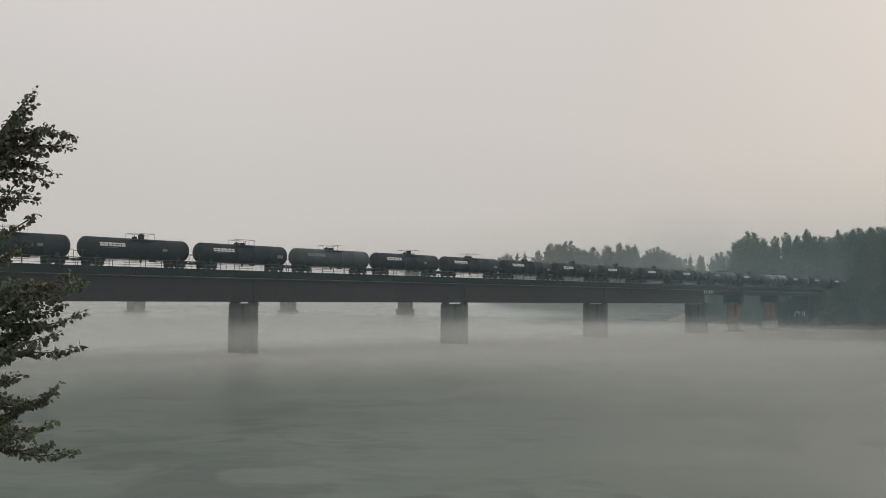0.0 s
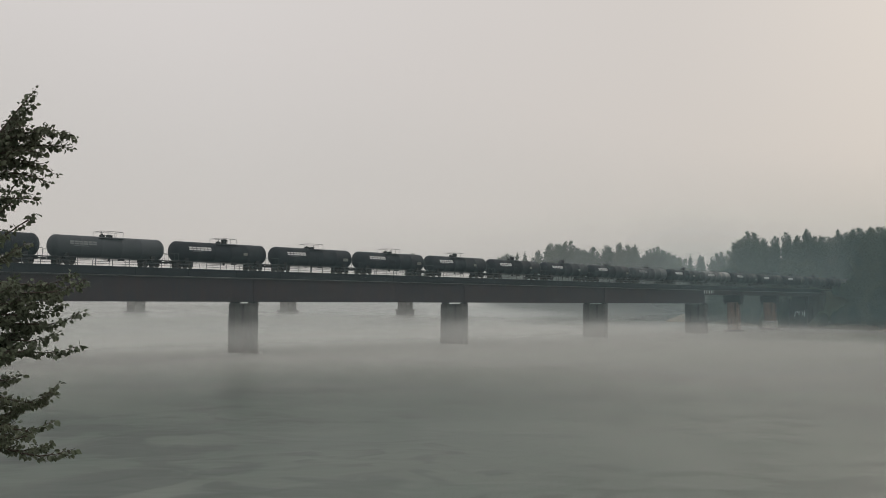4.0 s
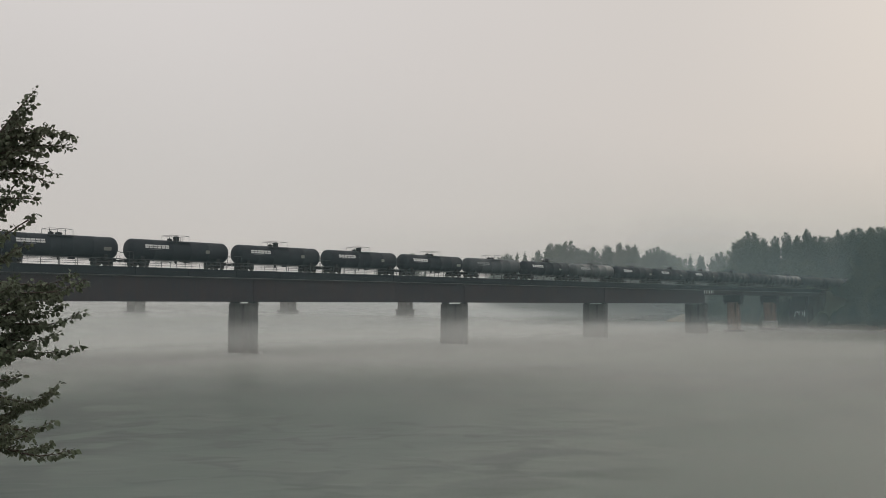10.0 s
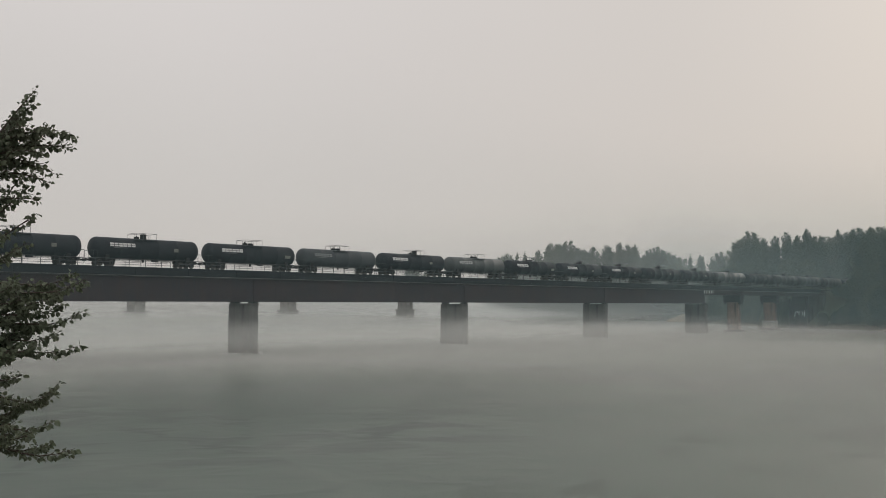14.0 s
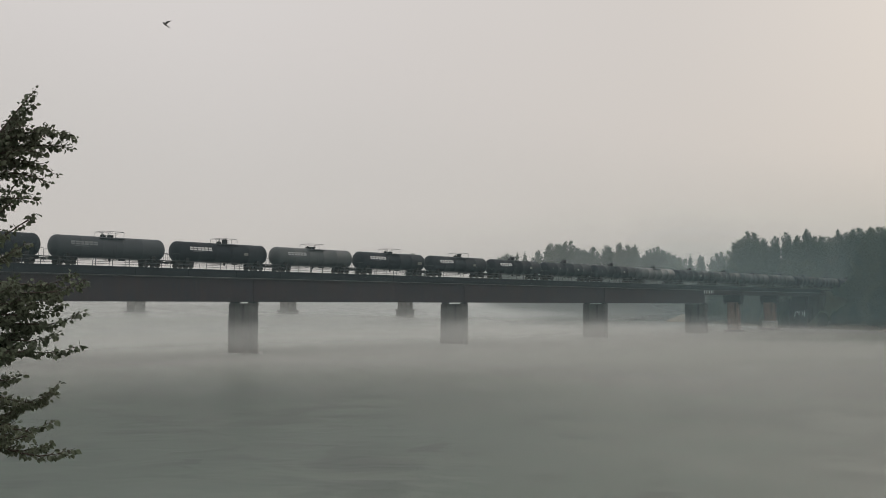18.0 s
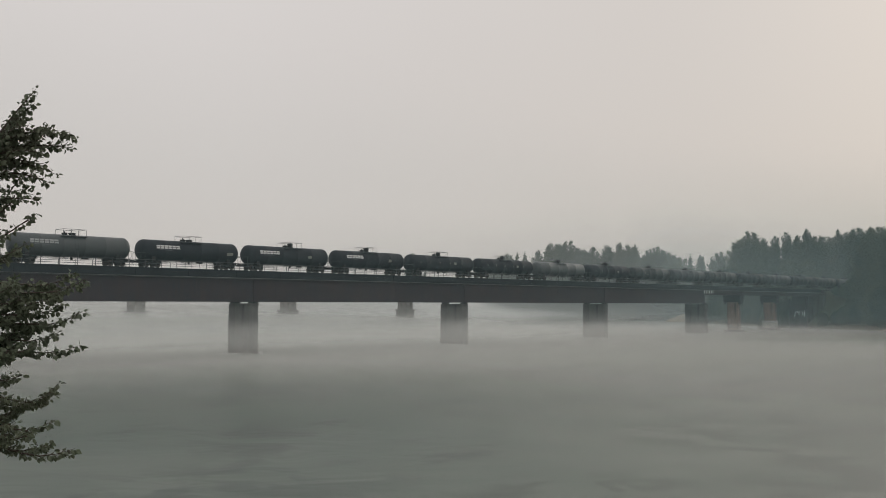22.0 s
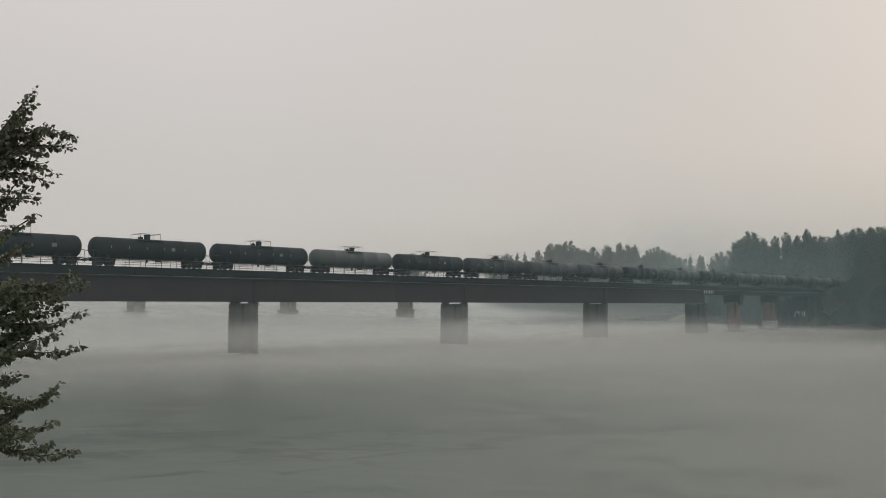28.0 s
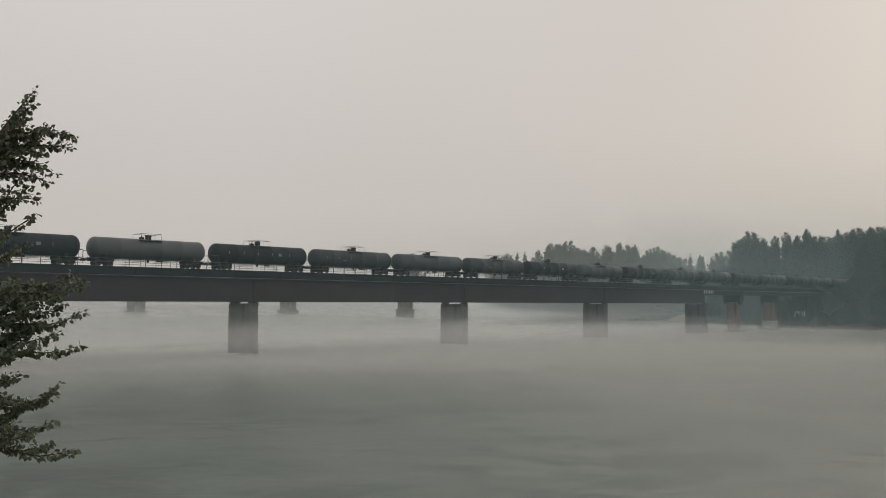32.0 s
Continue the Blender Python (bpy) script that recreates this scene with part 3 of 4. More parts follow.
# ---- tank cars ----
def tank_car(paint, mark, length, dome, drum, placard, label):
    """One tank car, its origin on the rail between its trucks; half its length over couplers to each side."""
    t = thing("tank_car", on_line(0, 0, 0), label, "tank car", "tank cars of the train")
    R, ZC, H = 1.54, 2.60, length / 2 - 0.68
    head = 0.95
    prof = [(-H + head * (1 - math.sqrt(max(0, 1 - (r / R) ** 2.4))), r) for r in (0.02, 0.45, 0.85, 1.15, 1.34, 1.46, 1.52)] + [(-H + head, R)]
    for k in range(1, 5):
        x = -H + head + (2 * H - 2 * head) * k / 5
        prof += [(x - 0.03, R), (x, R + 0.012), (x + 0.03, R)]
    prof += [(-x, r) for x, r in reversed(prof[:8])]
    tank = part("tank", lathe(bmesh.new(), prof, 40, "X", (0, 0, ZC)), paint, t, smooth=True)
    # jacket bands near the ends
    for x in (-H + 1.05, H - 1.05):
        part("band", lathe(bmesh.new(), ((x - 0.05, R + 0.004), (x - 0.05, R + 0.02), (x + 0.05, R + 0.02), (x + 0.05, R + 0.004)), 40, "X", (0, 0, ZC)), paint, tank, smooth=True)
    top = ZC + R
    # manway, valve housing and the platform with its safety railing
    bm = bmesh.new()
    lathe(bm, ((top - 0.15, 0.44), (top + drum - 0.18, 0.44), (top + drum - 0.16, 0.52), (top + drum - 0.08, 0.52), (top + drum, 0.30)), 16, at=(dome, 0, 0))
    part("manway", bm, M_IRON, t, smooth=True)
    bm = bmesh.new()
    box(bm, dome - 1.35, dome - 0.75, -0.3, 0.3, top - 0.12, top + 0.28, bevel=0.05)
    tube(bm, (dome - 1.05, 0, top + 0.2), (dome - 1.05, 0, top + 0.45), 0.10, sides=10)
    part("valve_housing", bm, M_IRON, t)
    bm = bmesh.new()
    for y in (-1.0, 1.0):
        box(bm, dome - 2.0, dome + 1.6, y - 0.3, y + 0.3, top - 0.30, top - 0.25)
        for x in (dome - 1.9, dome, dome + 1.5):
            tube(bm, (x, y, top - 0.28), (x, y * 0.7, top - 0.5), 0.04, sides=4)
    part("platform", bm, M_IRON, t, "steel grating platform beside the manway")
    bm = bmesh.new()
    for y in (-1.25, 1.25):
        for x in (-1.75, -0.65, 0.4, 1.45):
            tube(bm, (dome + x, y, top - 0.28), (dome + x, y, top + 0.72), 0.028, sides=4)
        tube(bm, (dome - 1.75, y, top + 0.72), (dome + 1.45, y, top + 0.72), 0.028, sides=4)
    for x in (-1.75, 1.45):
        tube(bm, (dome + x, -1.25, top + 0.72), (dome + x, 1.25, top + 0.72), 0.028, sides=4)
    part("safety_railing", bm, M_RAILING, t, "thin pipe railing round the manway")
    for y in (-1.64, 1.64):
        bm = bmesh.new()
        for x in (dome - 0.22, dome + 0.22):
            tube(bm, (x, y, 0.9), (x, y, ZC + 0.2), 0.022, sides=4)
            tube(bm, (x, y, ZC + 0.2), (x, y * 0.76, top - 0.26), 0.022, sides=4)
        for i in range(7):
            z = 1.0 + 0.28 * i
            tube(bm, (dome - 0.22, y, z), (dome + 0.22, y, z), 0.016, sides=4)
        part("ladder", bm, paint, t)
    # draft sills, bolsters, end platforms, couplers
    for e in (-1, 1):
        bm = bmesh.new()
        lo, hi = sorted((e * (length / 2 - 0.75), e * (length / 2 - 4.4)))
        box(bm, lo, hi, -0.36, 0.36, 0.72, 1.14, bevel=0.03)
        part("draft_sill", bm, M_IRON, t)
        xb = e * (length / 2 - 2.75)
        bm = boxed(xb - 0.3, xb + 0.3, -1.3, 1.3, 0.86, 1.62, bevel=0.05)
        part("bolster_saddle", bm, M_IRON, t)
        xe = e * (length / 2 - 0.62)
        part("end_platform", boxed(min(xe, xe - e * 0.7), max(xe, xe - e * 0.7), -1.45, 1.45, 1.06, 1.12), M_IRON, t)
        bm = bmesh.new()
        for y in (-1.42, 1.42):
            tube(bm, (xe, y, 1.1), (xe, y, 2.15), 0.025, sides=4)
            tube(bm, (xe - e * 0.65, y, 1.1), (xe - e * 0.65, y, 2.15), 0.025, sides=4)
            tube(bm, (xe, y, 2.15), (xe - e * 0.65, y, 2.15), 0.025, sides=4)
            tube(bm, (xe, y, 0.45), (xe, y, 1.1), 0.025, sides=4)
        tube(bm, (xe, -1.42, 2.15), (xe, -0.4, 2.15), 0.025, sides=4)
        tube(bm, (xe, 0.4, 2.15), (xe, 1.42, 2.15), 0.025, sides=4)
        part("end_railing", bm, M_RAILING, t)
        bm = bmesh.new()
        lo, hi = sorted((e * (length / 2 - 0.80), e * (length / 2 - 0.2)))
        box(bm, lo, hi, -0.1, 0.1, 0.76, 0.96, bevel=0.02)
        lo, hi = sorted((e * (length / 2 - 0.28), e * (length / 2 + 0.02)))
        box(bm, lo, hi, -0.17, 0.17, 0.68, 1.02, bevel=0.05)
        part("coupler", bm, M_IRON, t)
        # the truck
        bm = bmesh.new()
        tube(bm, (xb, -1.1, 0.62), (xb, 1.1, 0.62), 0.2, sides=8)
        truck = part("truck", bm, M_IRON, t, "heavy cast two-axle truck")
        for y in (-1.02, 1.02):
            bm = bmesh.new()
            box(bm, xb - 1.15, xb + 1.15, y - 0.08, y + 0.08, 0.60, 0.76, bevel=0.03)
            box(bm, xb - 0.42, xb + 0.42, y - 0.1, y + 0.1, 0.24, 0.78, bevel=0.05)
            for x in (-0.89, 0.89):
                box(bm, xb + x - 0.2, xb + x + 0.2, y - 0.1, y + 0.1, 0.36, 0.66, bevel=0.04)
            part("side_frame", bm, M_IRON, truck)
        for x in (-0.89, 0.89):
            bm = bmesh.new()
            tube(bm, (0, -0.9, 0), (0, 0.9, 0), 0.08, sides=8)
            for y in (-0.75, 0.75):
                o = math.copysign(1, y)
                lathe(bm, ((y - 0.07, 0.2), (y - 0.065, 0.44), (y + 0.065, 0.45), (y + 0.07, 0.2)), 18, "Y")
                box(bm, -0.3, 0.3, y + o * 0.07 - 0.01, y + o * 0.07 + 0.01, -0.05, 0.05)
            part("wheelset", bm, M_WHEEL, truck, at=Matrix.Translation((xb + x, 0, 0.457)))
    # bottom outlet and brake rigging
    bm = bmesh.new()
    tube(bm, (dome, 0, 1.15), (dome, 0, 0.72), 0.2, 0.14, sides=10)
    part("bottom_outlet", bm, M_IRON, t)
    bm = bmesh.new()
    box(bm, dome + 1.4, dome + 2.3, -0.25, 0.25, 0.86, 1.16, bevel=0.06)
    tube(bm, (-H + 3, -0.2, 0.98), (H - 3, -0.2, 0.98), 0.035, sides=4)
    for x in (-H + 4.4, 0, H - 4.4):
        tube(bm, (x, -0.2, 0.98), (x, -0.2, 1.15), 0.03, sides=4)
    part("brake_gear", bm, M_IRON, t)

    def patch(name, x0, x1, z0, z1, material, lab, holder=tank):
        """A thin sheet that follows the tank's curved side."""
        bm = bmesh.new()
        rows = []
        for z in (z0, (z0 + z1) / 2, z1):
            for r in (R + 0.012,):
                y = -math.sqrt(r * r - z * z)
                rows.append((bm.verts.new((x0, y, ZC + z)), bm.verts.new((x1, y, ZC + z))))
        for a, b in zip(rows, rows[1:]):
            bm.faces.new((a[0], a[1], b[1], b[0]))
        bm.normal_update()
        bmesh.ops.solidify(bm, geom=bm.faces[:], thickness=0.006)
        return part(name, bm, material, holder, lab)

    if mark:
        # a row of plain split bars stands for the maker's mark
        for i in range(6):
            x, w = -H + 2.35 + 0.64 * i, 0.56
            for z0, z1 in ((0.20, 0.43), (0.49, 0.72)):
                patch("mark_bar", x, x + w, z0, z1, mark, "pale stencilled maker's mark bar")
        patch("caption_bar", -H + 2.9, -H + 4.9, 0.00, 0.06, M_FADED, "fine pale caption bar")
    for x, z, w, h in placard:
        patch("placard", x - w / 2, x + w / 2, z - h / 2, z + h / 2, M_SIGN, "small pale placard")
    return t


SHORT, LONG = 18.1, 19.45
BLACK_LAB = "black tank car with a white stencilled mark, running on the bridge"
GREY_LAB = "dusty grey tank car with a faded mark, running on the bridge"
PLAIN_LAB = "plain dark tank car without a mark, running on the bridge"
PALE_LAB = "plain weathered grey tank car, running on the bridge"
TICKS = tuple((x, 0.12, 0.10, 0.42) for x in (-6.6, -3.9, -1.2, 1.5, 4.9))
KINDS = {
    "a": (M_BLACK, M_WHITE, SHORT, 0.9, 0.70, ((3.9, -0.05, 0.75, 0.42),), BLACK_LAB),
    "b": (M_BLACK, M_WHITE, SHORT, 0.1, 0.30, ((6.4, -0.2, 1.1, 0.5),), BLACK_LAB),
    "c": (M_BLACK, M_WHITE, SHORT, -0.3, 0.70, ((4.2, 0.0, 0.7, 0.5),), BLACK_LAB),
    "g": (M_GREY, M_FADED, SHORT, 0.2, 0.32, (), GREY_LAB),
    "k": (M_PALE, M_DIM, SHORT, 0.2, 0.32, (), "pale grey tank car with a dim mark, running on the bridge"),
    "s": (M_PALE, None, LONG, 0.0, 0.62, (), "plain pale grey tank car, running on the bridge"),
    "h": (M_DGREY, M_FADED, SHORT, 0.2, 0.32, (), "dark grey tank car with a faded mark, running on the bridge"),
    "p": (M_BLACK, None, LONG, -0.4, 0.72, ((3.0, 0.1, 0.6, 0.45), *TICKS), PLAIN_LAB),
    "q": (M_GREY, None, LONG, 0.0, 0.62, (), PALE_LAB),
    "r": (M_DGREY, None, LONG, 0.6, 0.66, ((-2.6, -0.3, 0.8, 0.12), *TICKS), PALE_LAB),
}
FIRST = -3
ORDER = "bca" "abgabbcccb" "gakbac" "ppsprqrpqprqprpqr"
GAP0 = 72.95


def build_train():
    cars, s = [], GAP0 + SHORT * (FIRST - 1)
    moulds = {}
    for k in ORDER:
        length = KINDS[k][2]
        mid = s + length / 2
        if k not in moulds:
            moulds[k] = car = tank_car(*KINDS[k])
        else:
            car = copy_thing(moulds[k], on_line(0, 0, 0))
        cars.append((car, mid))
        s += length
    return cars


TRAIN = build_train()


# ---- foam round the piers ----
def foam(s, size):
    """Thin broken rims of foam where the current parts round a pier."""
    rng = random.Random(int(s))
    bm = bmesh.new()
    for side in (-1, 1):
        for k in range(9):
            a = 0.25 + 0.16 * k
            c = Vector((side * (1.0 + 0.34 * k + rng.uniform(-0.1, 0.1)), -3.3 + 0.55 * k + rng.uniform(-0.2, 0.2), 0.20))
            w, h = rng.uniform(0.3, 0.75) * size, rng.uniform(0.07, 0.15) * size
            ring = []
            for i in range(9):
                t = 2 * math.pi * i / 9
                q = Vector((w * math.cos(t), h * math.sin(t) * rng.uniform(0.7, 1.3), 0))
                q.rotate(Euler((0, 0, side * (math.pi / 2 - a))))
                ring.append(bm.verts.new(c + q))
            bm.faces.new(ring)
    bm.normal_update()
    bmesh.ops.solidify(bm, geom=bm.faces[:], thickness=0.012)
    tagged(part("pier_foam", bm, M_FOAM, at=on_line(s, 0, 0)), "broken pale foam on the water round a pier", "foam", kind="stuff")


M_FOAM = mat("river_foam", (0.80, 0.81, 0.79), rough=0.9, scale=3, fine=14, tint=(0.5, 0.52, 0.5))
for s, size in zip(PIERS[2:6], (1.4, 1.5, 1.1, 0.8)):
    foam(s, size)


# ---- trees ----
def leaf_cloud(verts, faces, centre, radius, count, size, rng):
    """One leafy clump: folded leaf sprays inside a slightly flattened ball, denser towards its skin."""
    for _ in range(count):
        p = Vector((rng.gauss(0, 1), rng.gauss(0, 1), rng.gauss(0, 1))).normalized() * rng.random() ** 0.45
        c = centre + Vector((p.x, p.y, p.z * 0.8)) * radius
        d = Vector((rng.gauss(0, 1), rng.gauss(0, 1), rng.gauss(0, 0.7))).normalized()
        e = d.cross(Vector((rng.gauss(0, 1), rng.gauss(0, 1), rng.gauss(0, 1)))).normalized()
        k = size * rng.uniform(0.6, 1.25)
        b = len(verts)
        verts += [c - d * k, c + e * k * 0.6, c + d * k, c - e * k * 0.6 + d.cross(e) * k * 0.3]
        faces += [(b, b + 1, b + 2), (b, b + 2, b + 3)]


def mesh_of(name, verts, faces, material, parent=None, label=""):
    me = bpy.data.meshes.new(name)
    me.from_pydata([tuple(v) for v in verts], [], faces)
    me.materials.append(material)
    ob = new(name, me)
    ob.parent = parent
    if label:
        ob["label"] = label
    return ob


def wood_tree(seed, height, width, kind):
    """A bank tree: tapered trunk, limbs and a ragged crown of leaf sprays. kind: 'broad', 'tall' or 'conifer'."""
    rng = random.Random(seed)
    lab = {"broad": "hazy dark green broadleaf tree on the far bank", "tall": "tall slender dark green poplar on the far bank",
           "conifer": "pointed dark green conifer on the far bank"}[kind]
    t = thing("tree", Matrix(), lab, "tree", "trees of the far bank")
    bm = bmesh.new()
    top = Vector((rng.uniform(-0.6, 0.6), rng.uniform(-0.6, 0.6), height * 0.95))
    tube(bm, (0, 0, -0.8), top * 0.5, height * 0.016, height * 0.011, sides=8)
    tube(bm, top * 0.5, top, height * 0.011, 0.04, sides=6)
    verts, faces = [], []
    if kind == "conifer":
        levels = 22
        for j in range(levels):
            f = 0.08 + 0.90 * j / levels
            out = width * (1.02 - f) ** 0.85 * rng.uniform(0.8, 1.12)
            count = 7 if f < 0.7 else 5
            for i in range(count):
                a = 2 * math.pi * (i + 0.5 * (j % 2)) / count + rng.uniform(-0.25, 0.25)
                p = top * f
                p = top * min(0.98, max(0.05, f + rng.uniform(-0.02, 0.02)))
                q = p + Vector((math.cos(a), math.sin(a), rng.uniform(-0.35, 0.15))) * out * rng.uniform(0.6, 1.15)
                tube(bm, p, q, 0.06, 0.02, sides=3, caps=False)
                for k in range(3):
                    leaf_cloud(verts, faces, p.lerp(q, 0.42 + 0.28 * k), 0.24 + 0.15 * out * (1 - 0.2 * k), 18, 0.22, rng)
        leaf_cloud(verts, faces, top * 0.99, 0.35, 16, 0.22, rng)
        leaf_cloud(verts, faces, top * 1.02, 0.22, 10, 0.20, rng)
    else:
        # many leaders rise out of the stem, each a narrow ragged flame of small clumps
        count, fan, egg, first = (30, 0.75, 0.42, 0.36) if kind == "broad" else (24, 1.0, 0.55, 0.30)
        for i in range(count):
            h = first + (1.0 - first) * (i + 0.5 * rng.random() + 0.5) / count
            a = i * 2.4 + rng.uniform(-0.5, 0.5)
            out = width * max(0.02, (1.0 - h) / (1.0 - first)) ** egg * rng.uniform(0.62, 1.0)
            tip = Vector((top.x * h + math.cos(a) * out, top.y * h + math.sin(a) * out, height * h))
            base = top * max(0.07, (tip.z - out * fan - 0.22 * height) / top.z)
            tube(bm, base, tip, height * 0.005, 0.03, sides=5, caps=False)
            fat = width * rng.uniform(0.24, 0.40)
            steps = 13
            for k in range(steps):
                f = 0.22 + 0.78 * k / (steps - 1)
                r = fat * (1.03 - f) ** 0.55 * rng.uniform(0.55, 0.95) + 0.14
                b = rng.uniform(0, 6.28)
                c = base.lerp(tip, f) + Vector((math.cos(b), math.sin(b), rng.uniform(-0.3, 0.5))) * fat * (1.02 - f) * rng.uniform(0.2, 0.9)
                leaf_cloud(verts, faces, c, r, int(10 + 26 * r), 0.20, rng)
                # twigs with a few leaves that stand out and up
                for _ in range(2):
                    b = rng.uniform(0, 6.28)
                    way = Vector((math.cos(b), math.sin(b), rng.uniform(0.5, 1.8))).normalized()
                    for q in range(3):
                        leaf_cloud(verts, faces, c + way * r * (0.9 + 0.3 * q), 0.12 + 0.14 * r, 4, 0.16, rng)
        # low skirt of leaves round the stem
        for i in range(44):
            f, a = rng.uniform(0.05, 0.5), i * 2.4
            c = top * f + Vector((math.cos(a), math.sin(a), 0)) * width * rng.uniform(0.2, 0.8)
            leaf_cloud(verts, faces, c, rng.uniform(0.5, 1.2), 30, 0.22, rng)
    part("trunk", bm, M_BARK, t, "thin grey trunk and limbs")
    mesh_of("crown", verts, faces, M_WOOD, t)
    return t


def plant_bank():
    rng = random.Random(11)
    moulds = [wood_tree(1, 22, 6.6, "broad"), wood_tree(2, 25, 7.4, "broad"), wood_tree(3, 26, 5.6, "tall"), wood_tree(4, 23, 4.8, "conifer"),
              wood_tree(5, 18, 5.6, "broad"), wood_tree(6, 28, 6.4, "tall"), wood_tree(7, 10, 4.6, "broad")]
    used = set()

    def plant(k, x, y, size=1.0):
        m = Matrix.Translation((x, y, land(x, y) - 0.2)) @ Matrix.Rotation(rng.uniform(0, 6.28), 4, "Z") @ Matrix.Diagonal((size, size, size * rng.uniform(0.94, 1.06), 1))
        if k in used:
            o = copy_thing(moulds[k], Matrix())
        else:
            used.add(k)
            o = moulds[k]
        loc, rot, sc = m.decompose()
        o.location, o.rotation_euler, o.scale = loc, rot.to_euler(), sc

    def clear(x, y):
        """Keeps the track free."""
        return abs(-(x + 88.62) * 0.72431 + (y - 84.36) * 0.68947) > 8 and x - east_edge(y) > 3

    HIGH = (22, 25, 26, 23, 18, 28, 10)

    def stand(px, y, k, top):
        """Plants a tree in the direction px at the distance y, so tall that it reaches the skyline height top."""
        x = (px - 784) / 1600 * y
        plant(k, x, y, (EYE + (541 - top) / 1600 * y - land(x, y)) / HIGH[k])

    # the tall grove beside the bridge end, in front of the line
    for px, y, k, top in ((1536, 306, 1, 408), (1552, 292, 0, 402), (1572, 300, 1, 404), (1590, 285, 1, 400), (1544, 330, 2, 404), (1566, 326, 0, 404),
                          (1545, 280, 6, 510), (1565, 276, 6, 505), (1610, 270, 0, 400), (1640, 280, 1, 395), (1538, 290, 4, 470), (1556, 286, 4, 460), (1575, 284, 4, 450)):
        stand(px, y, k, top)
    # trees behind the bridge end
    for px, y, k, top in ((1312, 392, 0, 423), (1334, 386, 1, 416), (1352, 392, 4, 428), (1372, 384, 2, 420), (1394, 380, 5, 408), (1412, 392, 4, 428), (1432, 380, 2, 408),
                          (1447, 388, 0, 414), (1464, 380, 1, 410), (1484, 392, 5, 406), (1502, 388, 1, 408), (1518, 384, 0, 410), (1530, 394, 1, 410), (1300, 400, 6, 470), (1330, 380, 6, 470), (1360, 376, 6, 465), (1400, 372, 6, 460), (1425, 374, 6, 460), (1288, 390, 6, 480)):
        stand(px, y, k, top)
    # the woods further off along the right bank and round the bend
    for px, y, k, top in ((1150, 480, 2, 436), (1172, 476, 1, 436), (1136, 490, 4, 450), (1116, 480, 1, 434), (1096, 476, 2, 433), (1078, 490, 4, 440), (1050, 490, 0, 437),
                          (1028, 500, 4, 438), (1002, 500, 1, 432), (978, 506, 0, 438), (952, 520, 2, 441), (932, 540, 3, 444), (915, 560, 3, 447), (902, 590, 4, 449),
                          (886, 640, 4, 453), (868, 700, 3, 455), (731, 1100, 4, 452), (1190, 470, 4, 452), (1206, 466, 0, 456), (1224, 462, 3, 446), (1240, 470, 2, 456), (1258, 466, 3, 448), (1274, 470, 0, 451),
                          (1290, 462, 3, 452), (1162, 500, 0, 444), (1124, 500, 5, 440), (1062, 505, 3, 448), (1014, 510, 3, 440), (990, 520, 4, 442), (964, 530, 3, 440)):
        stand(px, y, k, top)
    for i in range(60):
        y = 262 + 2.6 * i + rng.uniform(-1, 1)
        x = east_edge(y) + rng.uniform(3, 12)
        if clear(x, y):
            plant(6 if y < 340 else rng.choice((6, 6, 4)), x, y, rng.uniform(0.4, 0.62) if y < 340 else rng.uniform(0.45, 0.8))
    for i in range(34):
        y, x = rng.uniform(272, 300), rng.uniform(136, 160)
        if clear(x, y):
            plant(rng.choice((6, 4, 0)), x, y, rng.uniform(0.6, 0.9))
    for i in range(26):
        p = LINE @ Vector((rng.uniform(322, 356), rng.choice((-1, -1, -1, 1)) * rng.uniform(6.5, 13), 0))
        plant(rng.choice((6, 6, 4)), p.x, p.y, rng.uniform(0.5, 0.85))
    for i in range(46):
        p = LINE @ Vector((rng.uniform(304, 338), rng.choice((-1, -1, -1, 1)) * rng.uniform(4.2, 15), 0))
        plant(6, p.x, p.y, rng.uniform(0.28, 0.5))
    for i in range(24):
        p = LINE @ Vector((rng.uniform(284, 318), rng.uniform(4.2, 9), 0))
        plant(rng.choice((6, 6, 4)), p.x, p.y, rng.uniform(0.3, 0.5))
    for _ in range(150):
        y = rng.uniform(400, 640)
        px = rng.uniform(890, 1620)
        x = (px - 784) / 1600 * y
        if clear(x, y) and land(x, y) > 1:
            stand(px, y, rng.choice((0, 1, 2, 3, 4, 4, 6)), rng.uniform(470, 492) if px < 1300 else rng.uniform(462, 496))
    for k in range(7):
        if k not in used:
            plant(k, 200 + 10 * k, 420)


plant_bank()


